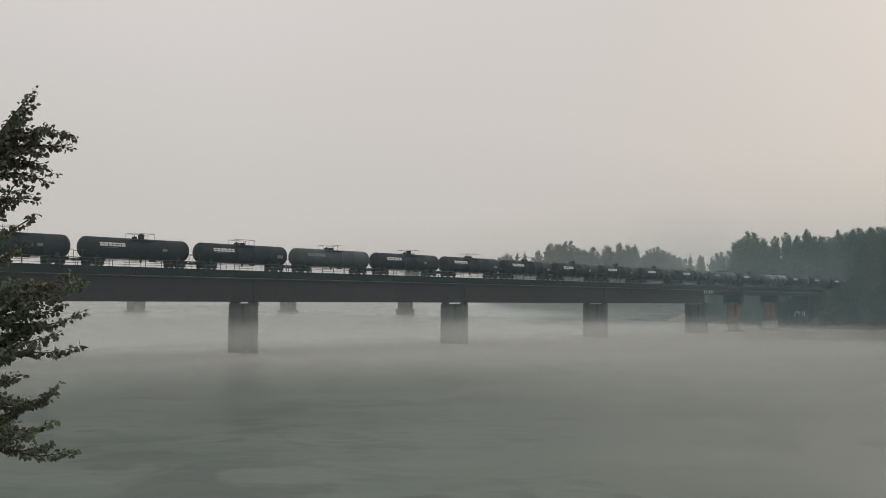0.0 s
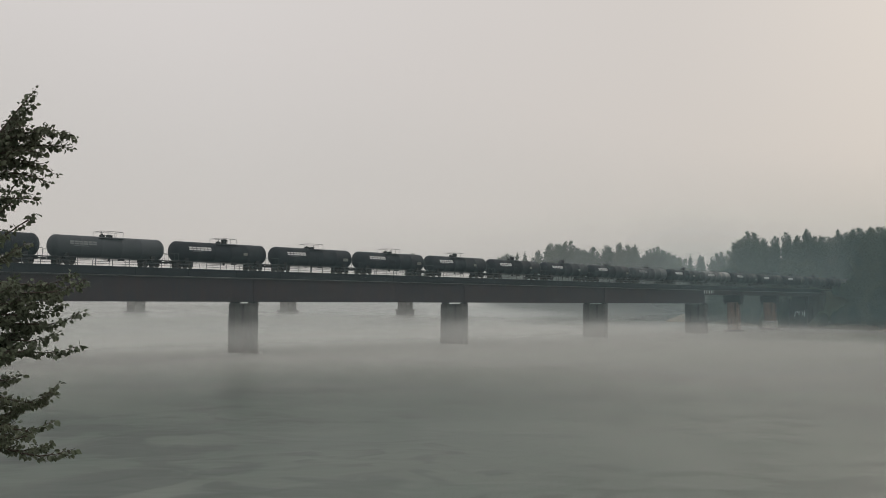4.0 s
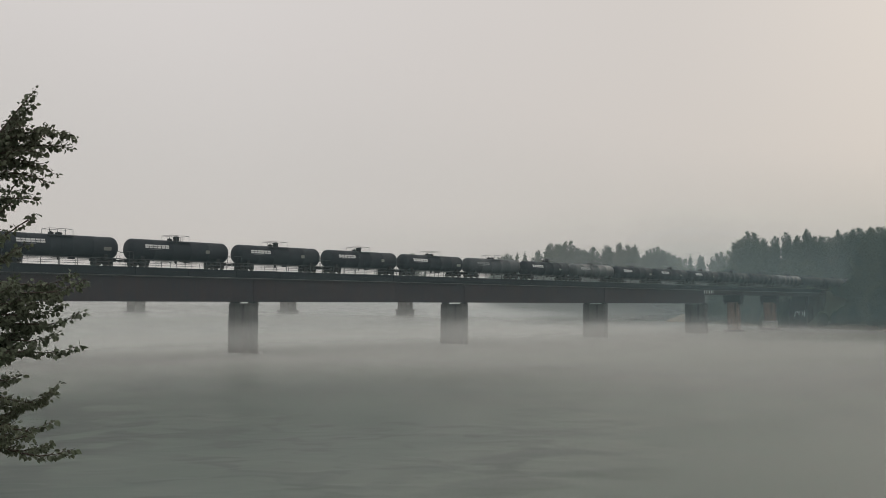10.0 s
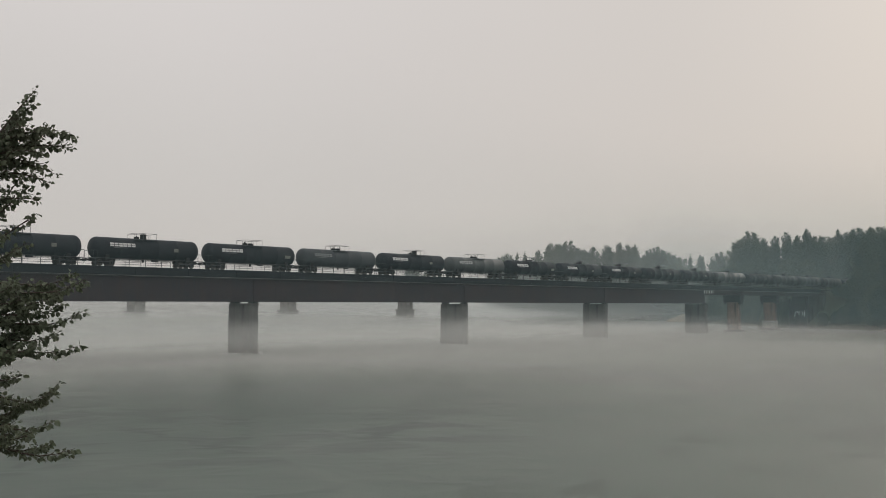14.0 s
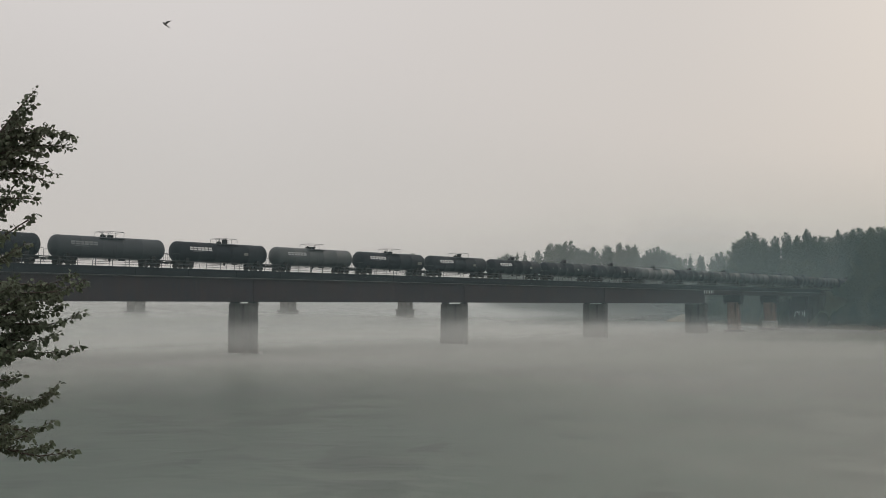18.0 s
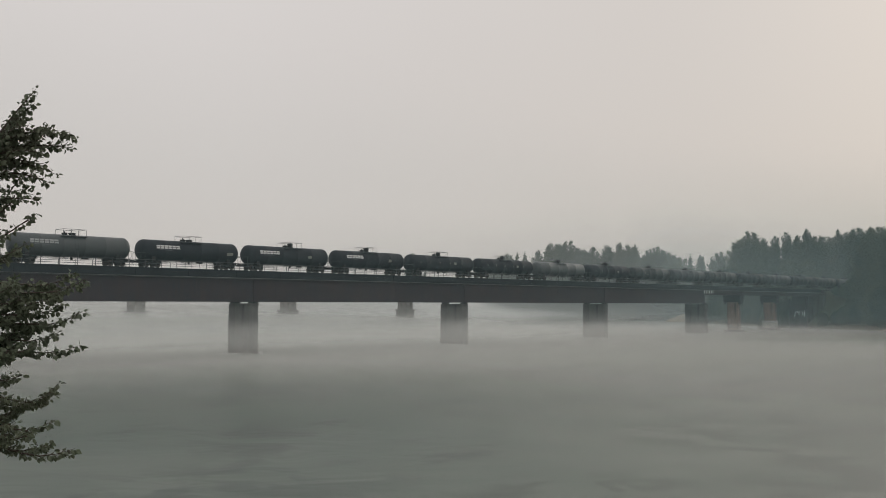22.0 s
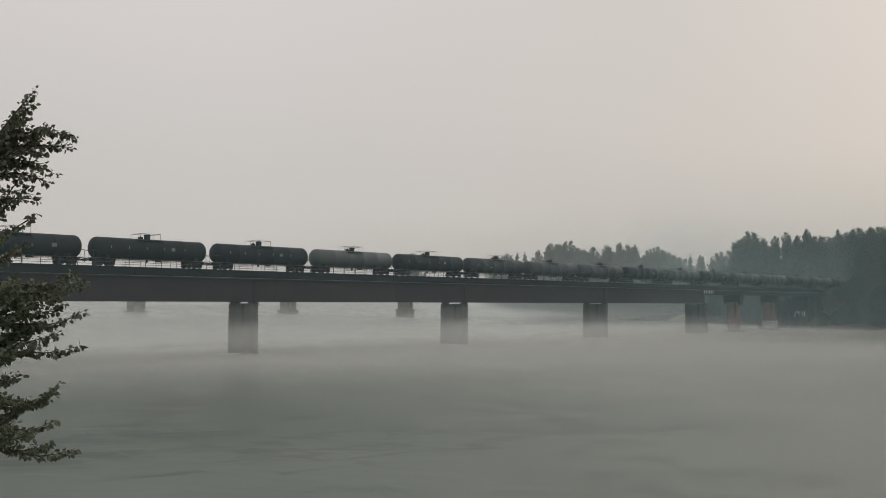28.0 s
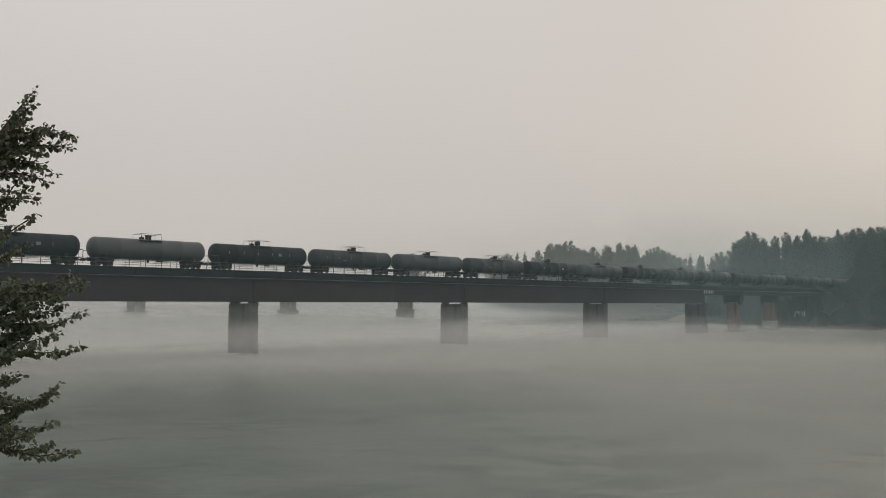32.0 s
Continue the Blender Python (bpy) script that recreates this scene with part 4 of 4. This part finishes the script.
# ---- the near tree ----
def near_tree():
    """A young poplar on the near bank; its trunk stands beyond the left edge of the view."""
    rng = random.Random(5)
    bx, by = -5.4, 9.6
    g = land(bx, by)
    t = thing("poplar_tree", Matrix.Translation((bx, by, g)), "young poplar with dark green glossy leaves on the near bank", "tree")
    base = Vector((bx, by, g))
    bm = bmesh.new()
    lead = [Vector((0, 0, -0.4)), Vector((0.03, 0, 2.0)), Vector((0.12, 0.02, 4.0)), Vector((0.35, 0.0, 5.6)), Vector((0.62, -0.05, 6.6))]
    top_z = 9.75 - g
    lead = [Vector((v.x, v.y, v.z * top_z / 6.6)) for v in lead]
    for i in range(4):
        tube(bm, lead[i], lead[i + 1], (0.11, 0.085, 0.055, 0.028)[i], (0.085, 0.055, 0.028, 0.006)[i], sides=10)

    def on_trunk(z):
        for a, b in zip(lead, lead[1:]):
            if z <= b.z:
                return a.lerp(b, (z - a.z) / (b.z - a.z))
        return lead[-1].copy()

    sprays = []

    def bough(root, tip, sag, r0, twigs, tw, dip=None):
        """A bough and its twigs; dip: the lowest height to which it hangs before its tip turns up."""
        pts = []
        for k in range(9):
            f = k / 8
            p = root.lerp(tip, f)
            if dip is None:
                p.z -= sag * math.sin(math.pi * f) * (1 - 0.25 * f)
            else:
                p.z = root.z + (dip - g - root.z) * smooth(0.0, 0.8, f) + (tip.z - dip + g) * smooth(0.78, 1.05, f)
            pts.append(p)
        for i in range(8):
            tube(bm, pts[i], pts[i + 1], r0 * (1 - i / 9), r0 * (1 - (i + 1) / 9), sides=5, caps=False)
        full = 0.62 if tip.z + g > 8.3 else 1.0
        sprays.append((pts, full))
        twigs = round(twigs * 1.7)
        for k in range(twigs):
            f = 0.12 + 0.85 * (k + rng.random() * 0.6) / twigs
            p = pts[min(7, int(f * 8))].lerp(pts[min(8, int(f * 8) + 1)], f * 8 % 1)
            rise = rng.uniform(-0.25, 0.55) if dip is None else rng.uniform(-0.4, 0.35)
            d = Vector((rng.uniform(0.1, 0.9), rng.uniform(-1, 1), rise)).normalized() * tw * rng.uniform(0.4, 0.85) * (1.15 - 0.6 * f)
            q = [p + d * (j / 4) + Vector((0, 0, 0.05 * tw * (j / 4) ** 2)) for j in range(5)]
            for j in range(4):
                tube(bm, q[j], q[j + 1], 0.006 - 0.001 * j, 0.005 - 0.001 * j, sides=4, caps=False)
            sprays.append((q, 0.9 * full))

    # boughs: root height on the trunk, tip to the right of the trunk, tip height, tip depth, sag, twigs, twig length
    for rz, tx, tz, ty, sag, tw, tl in BOUGHS:
        bough(on_trunk(rz - g), Vector((tx - bx, ty, tz - g)), sag, 0.02, tw, tl)
    for rz, tx, tz, ty, dip, tw, tl in HANGING:
        bough(on_trunk(rz - g), Vector((tx - bx, ty, tz - g)), 0.0, 0.018, tw, tl, dip)
    # leaves
    groups = []
    for pts, dens in sprays:
        length = sum((b - a).length for a, b in zip(pts, pts[1:]))
        for _ in range(int(length / 0.0112 * dens)):
            f = rng.random() ** 0.8 * (len(pts) - 1.001)
            i = int(f)
            p = pts[i].lerp(pts[i + 1], f - i)
            groups.append((p, (pts[i + 1] - pts[i]).normalized()))
    leaves = []
    for p, along in groups:
        d = (along * 0.5 + Vector((rng.gauss(0, 0.6), rng.gauss(0, 0.6), rng.gauss(-0.55, 0.5)))).normalized()
        stem = p + d * 0.025
        nrm = Vector((rng.gauss(0, 1), rng.gauss(0, 1), rng.gauss(0.5, 0.8)))
        e = d.cross(nrm).normalized()
        u = e.cross(d).normalized()
        leaves.append((stem, d, e, u, rng.uniform(0.037, 0.068)))
    part("trunk", bm, M_BARK, t, "slender grey-brown trunk with thin twigs")
    shape = ((0, 0, 0), (0.22, 0.36, 0.10), (0.55, 0.34, 0.13), (1.0, 0, -0.12), (0.55, -0.34, 0.13), (0.22, -0.36, 0.10), (0.45, 0, 0.0))
    quads = ((0, 6, 1), (1, 6, 2), (2, 6, 3), (3, 6, 4), (4, 6, 5), (5, 6, 0))
    rng.shuffle(leaves)
    me = bpy.data.meshes.new("leaf")
    me.from_pydata(shape, [], quads)
    me.materials.append(M_LEAF)
    for stem, d, e, u, k in leaves[:300]:
        o = new("leaf", me)
        o.parent = t
        m = Matrix((d, e, u)).transposed().to_4x4()
        o.matrix_basis = Matrix.Translation(stem) @ m @ Matrix.Diagonal((k, k, k, 1))
    verts, faces = [], []
    for stem, d, e, u, k in leaves[300:]:
        b = len(verts)
        verts += [stem + (d * a + e * c + u * w) * k for a, c, w in shape]
        faces += [tuple(b + i for i in q) for q in quads]
    o = mesh_of("foliage", verts, faces, M_LEAF, t, "dense small pointed leaves")
    o["kind"] = "stuff"


BOUGHS = (
    (9.2, -4.38, 10.02, 0.0, -0.05, 8, 0.22), (9.3, -4.46, 9.86, 0.1, -0.03, 8, 0.24), (9.1, -4.42, 9.72, -0.1, -0.05, 8, 0.24),
    (9.35, -3.94, 9.50, 0.0, -0.14, 11, 0.22), (9.2, -4.05, 9.42, 0.2, -0.12, 10, 0.24), (9.2, -4.20, 9.30, -0.15, -0.10, 9, 0.24), (9.0, -4.12, 9.09, 0.0, -0.20, 7, 0.14),
    (8.95, -4.22, 9.01, 0.1, -0.16, 7, 0.14), (8.75, -4.30, 8.83, 0.0, -0.05, 7, 0.15), (8.2, -4.33, 8.68, 0.0, 0.05, 8, 0.18), (8.0, -4.45, 8.38, 0.1, 0.05, 7, 0.2),
    (8.0, -4.6, 9.3, 0.4, 0.0, 7, 0.30), (8.4, -4.7, 9.6, -0.4, 0.0, 7, 0.30), (9.0, -4.6, 9.8, 0.2, 0.0, 6, 0.26), (8.7, -4.5, 9.35, -0.2, 0.0, 7, 0.28), (9.3, -4.12, 9.55, -0.1, -0.10, 9, 0.28), (9.25, -4.22, 9.42, 0.1, -0.08, 9, 0.28), (9.1, -4.3, 9.2, 0.0, -0.12, 8, 0.2), (8.3, -4.5, 9.0, 0.2, 0.0, 6, 0.28),
    (7.8, -4.6, 8.35, 0.2, 0.0, 5, 0.22),
    (7.5, -4.3, 7.9, 0.3, 0.05, 8, 0.42), (7.45, -4.4, 7.95, -0.3, 0.05, 8, 0.42), (7.3, -4.3, 7.7, -0.1, 0.05, 8, 0.42), (7.1, -4.4, 7.5, 0.1, 0.05, 8, 0.4),
    (7.2, -4.4, 7.47, 0.2, 0.1, 8, 0.35), (7.0, -4.45, 7.20, -0.2, 0.08, 7, 0.28), (6.6, -4.62, 6.95, 0.1, 0.05, 5, 0.2), (6.4, -4.5, 6.58, 0.1, 0.1, 7, 0.28), (6.3, -4.5, 6.5, -0.2, 0.12, 7, 0.3),
    (8.8, -4.6, 9.25, 0.1, 0.0, 7, 0.30), (9.1, -4.5, 9.55, 0.3, 0.0, 7, 0.26), (6.3, -4.5, 6.6, 0.1, 0.0, 7, 0.28), (6.1, -4.5, 6.4, -0.1, 0.05, 7, 0.24),
    (6.0, -4.6, 6.3, 0.2, 0.05, 6, 0.22),
)
# hanging boughs: root height on the trunk, tip to the right of the trunk, tip height, tip depth, lowest height, twigs, twig length
HANGING = (
    (7.80, -3.78, 8.00, 0.0, 7.84, 12, 0.24), (7.95, -4.00, 8.08, 0.25, 7.92, 10, 0.24), (7.70, -3.95, 7.86, -0.2, 7.72, 12, 0.24), (7.60, -4.10, 7.74, 0.2, 7.60, 10, 0.22),
    (7.52, -3.80, 7.66, 0.0, 7.50, 13, 0.18), (7.40, -4.10, 7.42, 0.1, 7.32, 10, 0.18), (7.25, -3.82, 7.29, 0.0, 7.20, 13, 0.16), (7.22, -4.25, 7.30, -0.1, 7.20, 9, 0.18),
    (6.95, -4.43, 6.98, 0.0, 6.91, 8, 0.14), (6.86, -4.04, 6.91, 0.0, 6.68, 13, 0.17), (6.80, -4.22, 6.72, 0.15, 6.62, 10, 0.18),
    (6.58, -4.09, 6.51, 0.05, 6.38, 12, 0.18), (6.50, -4.25, 6.40, -0.15, 6.30, 10, 0.20), (6.38, -3.86, 6.21, 0.0, 6.12, 14, 0.15), (6.36, -4.15, 6.26, 0.1, 6.16, 11, 0.17),
)
near_tree()


# ---- a swallow ----
def swallow():
    t = thing("swallow", Matrix(), "small grey swallow in flight over the river", "bird")
    bm = bmesh.new()
    lathe(bm, ((-0.075, 0.004), (-0.05, 0.016), (0.0, 0.024), (0.045, 0.02), (0.065, 0.014), (0.082, 0.003)), 10, "X")
    part("body", bm, M_BIRD, t, smooth=True)
    wings = []
    for e in (-1, 1):
        bm = bmesh.new()
        vs = [bm.verts.new(v) for v in ((0.035, 0, 0), (0.03, e * 0.07, 0.008), (-0.035, e * 0.165, 0.0), (-0.02, e * 0.08, 0.004), (-0.015, 0, 0))]
        bm.faces.new(vs)
        bm.normal_update()
        bmesh.ops.solidify(bm, geom=bm.faces[:], thickness=0.004)
        wings.append((part("wing", bm, M_BIRD, t, at=Matrix.Translation((0, e * 0.015, 0.008))), e))
    bm = bmesh.new()
    vs = [bm.verts.new(v) for v in ((-0.07, -0.012, 0), (-0.15, -0.04, 0), (-0.10, 0, 0), (-0.15, 0.04, 0), (-0.07, 0.012, 0))]
    bm.faces.new(vs)
    bm.normal_update()
    bmesh.ops.solidify(bm, geom=bm.faces[:], thickness=0.003)
    part("tail", bm, M_BIRD, t, "forked tail")
    return t, wings


BIRD, WINGS = swallow()


# ---- mist over the river ----
def veil(name, material, s0, s1, y, z0, z1, lean, label, bend=(0, 1, 0), frame_of=LINE):
    """A long upright veil of mist; lean: how much nearer its foot stands than its top; bend: from where to where along it, and how far, it curves nearer."""
    bm = bmesh.new()
    n, k = 60, 26
    rows = []
    for j in range(k + 1):
        z = z0 + (z1 - z0) * (j / k) ** 2.2
        f = math.exp(-z / 3.2) - z / 120
        row = []
        for i in range(n + 1):
            s = s0 + (s1 - s0) * i / n
            row.append(bm.verts.new((s, y - lean * f + 2.5 * math.sin(i * 0.5) - bend[2] * smooth(bend[0], bend[1], s), z)))
        rows.append(row)
    for p, q in zip(rows, rows[1:]):
        for i in range(n):
            bm.faces.new((p[i], p[i + 1], q[i + 1], q[i]))
    ob = part(name, bm, material, at=frame_of, smooth=True)
    tagged(ob, label, "mist", kind="stuff")
    return ob


NO_LOW, EVEN = ((0.0, 0.0), (20.0, 0.0)), ((-60, 1.0), (420, 1.0))
MIST = []
MIST.append((veil("river_mist", mist_mat("thin_smoke", "EASE", ((-60, 0.068), (60, 0.073), (130, 0.085), (180, 0.115), (205, 0.165), (228, 0.20), (246, 0.22), (310, 0.325), (420, 0.35)), (24, 50), NO_LOW, EVEN, EVEN),
                  -60, 420, -14, 0.45, 64, 6, "thin grey smoke drifting in front of the railway bridge", (190, 290, 55)), 0.35))
# low mist in front of the bridge, one thin bank behind the other
for y, dense, speed in ((-54, 0.60, 0.42), (-40, 0.80, 0.40), (-28, 0.95, 0.38), (-18, 1.05, 0.36), (-9, 1.05, 0.34)):
    MIST.append((veil("river_mist", mist_mat("low_bank", "EASE", ((-60, 0.0), (420, 0.0)), (24, 50),
                                             ((0.0, 0.0), (0.8, 0.05 * dense), (2.2, 0.14 * dense), (4.0, 0.15 * dense), (6.6, 0.03 * dense), (9.0, 0.0)),
                                             ((-60, 0.85), (60, 0.90), (84, 0.98), (108, 1.3), (132, 1.55), (180, 1.2), (230, 0.5), (270, 0.2), (420, 0.1)),
                                             ((-60, 1.0), (110, 0.95), (180, 0.70), (260, 0.42), (420, 0.36)), white=0.82),
                      -60, 420, y, 0.02, 12, 2, "thin low bank of mist in front of the railway bridge", (190, 290, 45)), speed))
# and behind it, up to the old piers
for y, dense in ((13, 0.8), (30, 0.95), (50, 1.05)):
    MIST.append((veil("river_mist", mist_mat("back_bank", "EASE", ((-100, 0.0), (560, 0.0)), (28, 60),
                                             ((0.0, 0.0), (0.7, 0.30 * dense), (1.8, 0.60 * dense), (3.6, 0.78 * dense), (5.0, 0.64 * dense), (6.5, 0.13 * dense), (10.0, 0.0)),
                                             ((-100, 1.0), (150, 1.0), (178, 0.9), (215, 0.40), (260, 0.10), (560, 0.0)),
                                             ((-100, 1.0), (110, 1.05), (150, 0.85), (178, 0.55), (205, 0.36), (260, 0.25), (560, 0.2)), white=0.92),
                      -100, 560, y, 0.02, 16, 4, "pale mist lying on the river behind the railway bridge", (210, 300, 20)), 0.3))
MIST.append((veil("river_mist", mist_mat("deep_mist", "EASE", ((-200, 0.0), (560, 0.0)), (30, 60),
                                        ((0.0, 0.0), (0.8, 0.9), (6.0, 0.9), (10.0, 0.25), (16.0, 0.0)), ((-200, 1.0), (150, 1.0), (230, 0.35), (300, 0.05), (560, 0.0)),
                                        ((-200, 1.0), (120, 0.95), (190, 0.30), (280, 0.20), (560, 0.2))),
                 -200, 560, 130, 0.02, 60, 30, "dense pale mist on the river beyond the old piers"), 0.25))
MIST.append((veil("river_mist", mist_mat("wood_mist", "EASE", ((150, 0.0), (205, 0.05), (250, 0.23), (290, 0.26), (335, 0.21), (460, 0.18)), (16, 42),
                                        ((0.0, 0.0), (20.0, 0.0)), ((150, 0.0), (460, 0.0)), ((150, 1.0), (460, 1.0)), smoky=(0.62, 0.78, 0.80, 1)),
                 150, 460, 14, 0.02, 75, 0, "thin smoky haze between the bridge end and the woods"), 0.0))
MIST.append((veil("river_mist", mist_mat("far_mist", "EASE", ((-900, 0.0), (-120, 0.0), (-15, 0.26), (35, 0.36), (60, 0.34), (110, 0.29), (160, 0.18), (220, 0.10), (300, 0.0)), (16, 56),
                                        ((0.0, 0.0), (0.6, 0.9), (5.0, 0.85), (12.0, 0.1), (20.0, 0.0)), ((-900, 1.0), (-40, 0.95), (15, 0.80), (68, 0.30), (100, 0.12), (300, 0.02)),
                                        ((-900, 1.8), (-40, 1.7), (5, 1.1), (40, 0.6), (70, 0.4), (300, 0.3)), smoky=(0.74, 0.80, 0.79, 1)),
                 -900, 300, 415, 0.02, 85, 30, "smoky haze hanging before the distant woods", frame_of=Matrix()), 0.0))


def low_mist():
    """A sheet of mist lying just over the water between the near bank and the bridge, thicker towards the bridge and the far bank."""
    m = bpy.data.materials.new("low_mist")
    m.use_nodes = True
    nt = m.node_tree
    nt.nodes.clear()
    n, l = nt.nodes.new, nt.links.new
    out, tc, sep = n("ShaderNodeOutputMaterial"), n("ShaderNodeTexCoord"), n("ShaderNodeSeparateXYZ")
    l(tc.outputs["Object"], sep.inputs[0])

    def span(v, a, b, c, d, soft=True):
        r = n("ShaderNodeMapRange")
        r.interpolation_type = "SMOOTHSTEP" if soft else "LINEAR"
        for key, x in zip(("From Min", "From Max", "To Min", "To Max"), (a, b, c, d)):
            r.inputs[key].default_value = x
        l(v, r.inputs["Value"])
        return r.outputs[0]

    def times(a, b):
        q = n("ShaderNodeMath")
        q.operation = "MULTIPLY"
        l(a, q.inputs[0])
        l(b, q.inputs[1])
        return q.outputs[0]

    noi, mp = n("ShaderNodeTexNoise"), n("ShaderNodeMapping")
    mp.inputs["Scale"].default_value = (0.6, 1.2, 1)
    noi.inputs["Scale"].default_value, noi.inputs["Detail"].default_value, noi.inputs["Distortion"].default_value = 0.022, 4, 0.8
    l(tc.outputs["Object"], mp.inputs[0])
    l(mp.outputs[0], noi.inputs["Vector"])
    slant = n("ShaderNodeMath")
    slant.operation = "MULTIPLY_ADD"
    slant.inputs[1].default_value = 0.8
    l(sep.outputs["X"], slant.inputs[0])
    l(sep.outputs["Y"], slant.inputs[2])
    cover = times(times(span(slant.outputs[0], -48, 46, 0.0, 0.82, False), span(sep.outputs["X"], 36, 92, 0.36, 1.02)), span(noi.outputs[0], 0.3, 0.7, 0.90, 1.06))
    cover = times(cover, span(sep.outputs["X"], 150, 245, 1.0, 0.35))
    cover = times(times(cover, span(sep.outputs["Y"], -45, -6, 1.0, 1.12)), span(sep.outputs["Y"], 85, 121, 1.0, 0.0))
    fine = n("ShaderNodeTexNoise")
    fine.inputs["Scale"].default_value, fine.inputs["Detail"].default_value, fine.inputs["Distortion"].default_value = 0.16, 5, 1.2
    l(tc.outputs["Object"], fine.inputs["Vector"])
    cover = times(cover, span(fine.outputs[0], 0.3, 0.7, 0.95, 1.04))
    # more of it lies along the right bank
    side, both = n("ShaderNodeMath"), n("ShaderNodeMath")
    side.operation, both.operation = "MULTIPLY_ADD", "ADD"
    side.inputs[1].default_value = -0.952
    l(sep.outputs["X"], side.inputs[0])
    l(sep.outputs["Y"], side.inputs[2])
    l(times(span(side.outputs[0], -180, -122, 0.32, 0.0), span(sep.outputs["X"], 60, 130, 1.0, 0.0)), both.inputs[0])
    l(cover, both.inputs[1])
    cover = both.outputs[0]
    # the cover is shared out over thin layers
    left, power, share, thin = (n("ShaderNodeMath") for _ in range(4))
    left.operation, power.operation, share.operation, thin.operation = "SUBTRACT", "POWER", "SUBTRACT", "MINIMUM"
    left.use_clamp = True
    left.inputs[0].default_value, power.inputs[1].default_value, share.inputs[0].default_value, thin.inputs[1].default_value = 1.0, 1 / LAYERS, 1.0, 0.242
    l(cover, left.inputs[1])
    l(left.outputs[0], power.inputs[0])
    l(power.outputs[0], share.inputs[1])
    l(share.outputs[0], thin.inputs[0])
    cover = thin.outputs[0]
    dif, clear, mix = n("ShaderNodeBsdfDiffuse"), n("ShaderNodeBsdfTransparent"), n("ShaderNodeMixShader")
    dif.inputs[0].default_value = (0.650, 0.680, 0.645, 1)
    l(cover, mix.inputs[0])
    l(clear.outputs[0], mix.inputs[1])
    l(dif.outputs[0], mix.inputs[2])
    l(mix.outputs[0], out.inputs[0])
    bm = bmesh.new()
    bmesh.ops.create_grid(bm, x_segments=30, y_segments=12, size=1, matrix=Matrix.Translation((150, -30, 0.10)) @ Matrix.Diagonal((300, 152, 1, 1)))
    for v in bm.verts:
        v.co.z += 0.03 * noise.noise(v.co * 0.03)
    first = part("low_mist", bm, m, at=LINE, smooth=True)
    layers = [first] + [new("low_mist", first.data) for _ in range(LAYERS - 1)]
    for ob in layers:
        ob.matrix_basis = LINE
        tagged(ob, "thin sheet of white mist lying over the river water", "mist", kind="stuff")
    return layers


LAYERS = 5
SHEETS = low_mist()


# ---- what moves ----
def gone(t):
    """How far the train has run after t seconds."""
    return ((-2.30e-05 * t + 6.205e-04) * t + 9.234e-03) * t * t + 10.0466 * t


def motions():
    for car, mid in TRAIN:
        walk(car, [(t, on_line(mid - gone(t), 0, RAIL_TOP)) for t in range(0, 33, 4)])
    for car, mid in TRAIN:
        for ob in car.children_recursive:
            if ob.name.startswith("wheelset"):
                hub = ob.matrix_basis.translation.copy()
                walk(ob, [(k / 15, Matrix.Translation(hub) @ Matrix.Rotation(-gone(k / 15) / 0.457, 4, "Y")) for k in range(0, 481)])
    way = Vector((-1.7, 2.7, 0))
    walk(water, [(t, Matrix.Translation(way * t)) for t in (0.0, 32.0)])
    for k, ob in enumerate(SHEETS):
        walk(ob, [(t, LINE @ Matrix.Translation((-0.4 * t, 0, 0.05 * k))) for t in (0.0, 32.0)])
    for ob, v in MIST:
        if v:
            walk(ob, [(t, LINE @ Matrix.Translation((-v * t, 0, 0))) for t in (0.0, 32.0)])
    fly = []
    for t, px, py, far in ((0.0, 1400, 500, 230), (12.0, 1250, 470, 130), (16.5, 1000, 440, 50), (17.4, 828, 396, 30), (17.5, 764, 368, 28.5), (17.7, 480, 216, 25), (17.9, 320, 60, 23), (18.0, 284, 36, 22),
                           (18.4, 60, -160, 20), (24.0, -2600, -700, 60), (32.0, -5200, -600, 120)):
        fly.append((t, Vector(((px - 784) / 1600 * far, far, EYE + (541 - py) / 1600 * far))))
    rows = []
    for i, (t, p) in enumerate(fly):
        a, b = fly[max(0, i - 1)][1], fly[min(len(fly) - 1, i + 1)][1]
        d = (b - a).normalized()
        rows.append((t, Matrix.Translation(p) @ d.to_track_quat("X", "Z").to_matrix().to_4x4()))
    walk(BIRD, rows)
    for wing, e in WINGS:
        base = Matrix.Translation((0, e * 0.015, 0.008))
        beats = [(0.0, base)] + [(17.0 + 0.0667 * k, base @ Matrix.Rotation(e * radians(42 if k % 2 else -28), 4, "X")) for k in range(22)] + [(32.0, base)]
        walk(wing, beats)


motions()
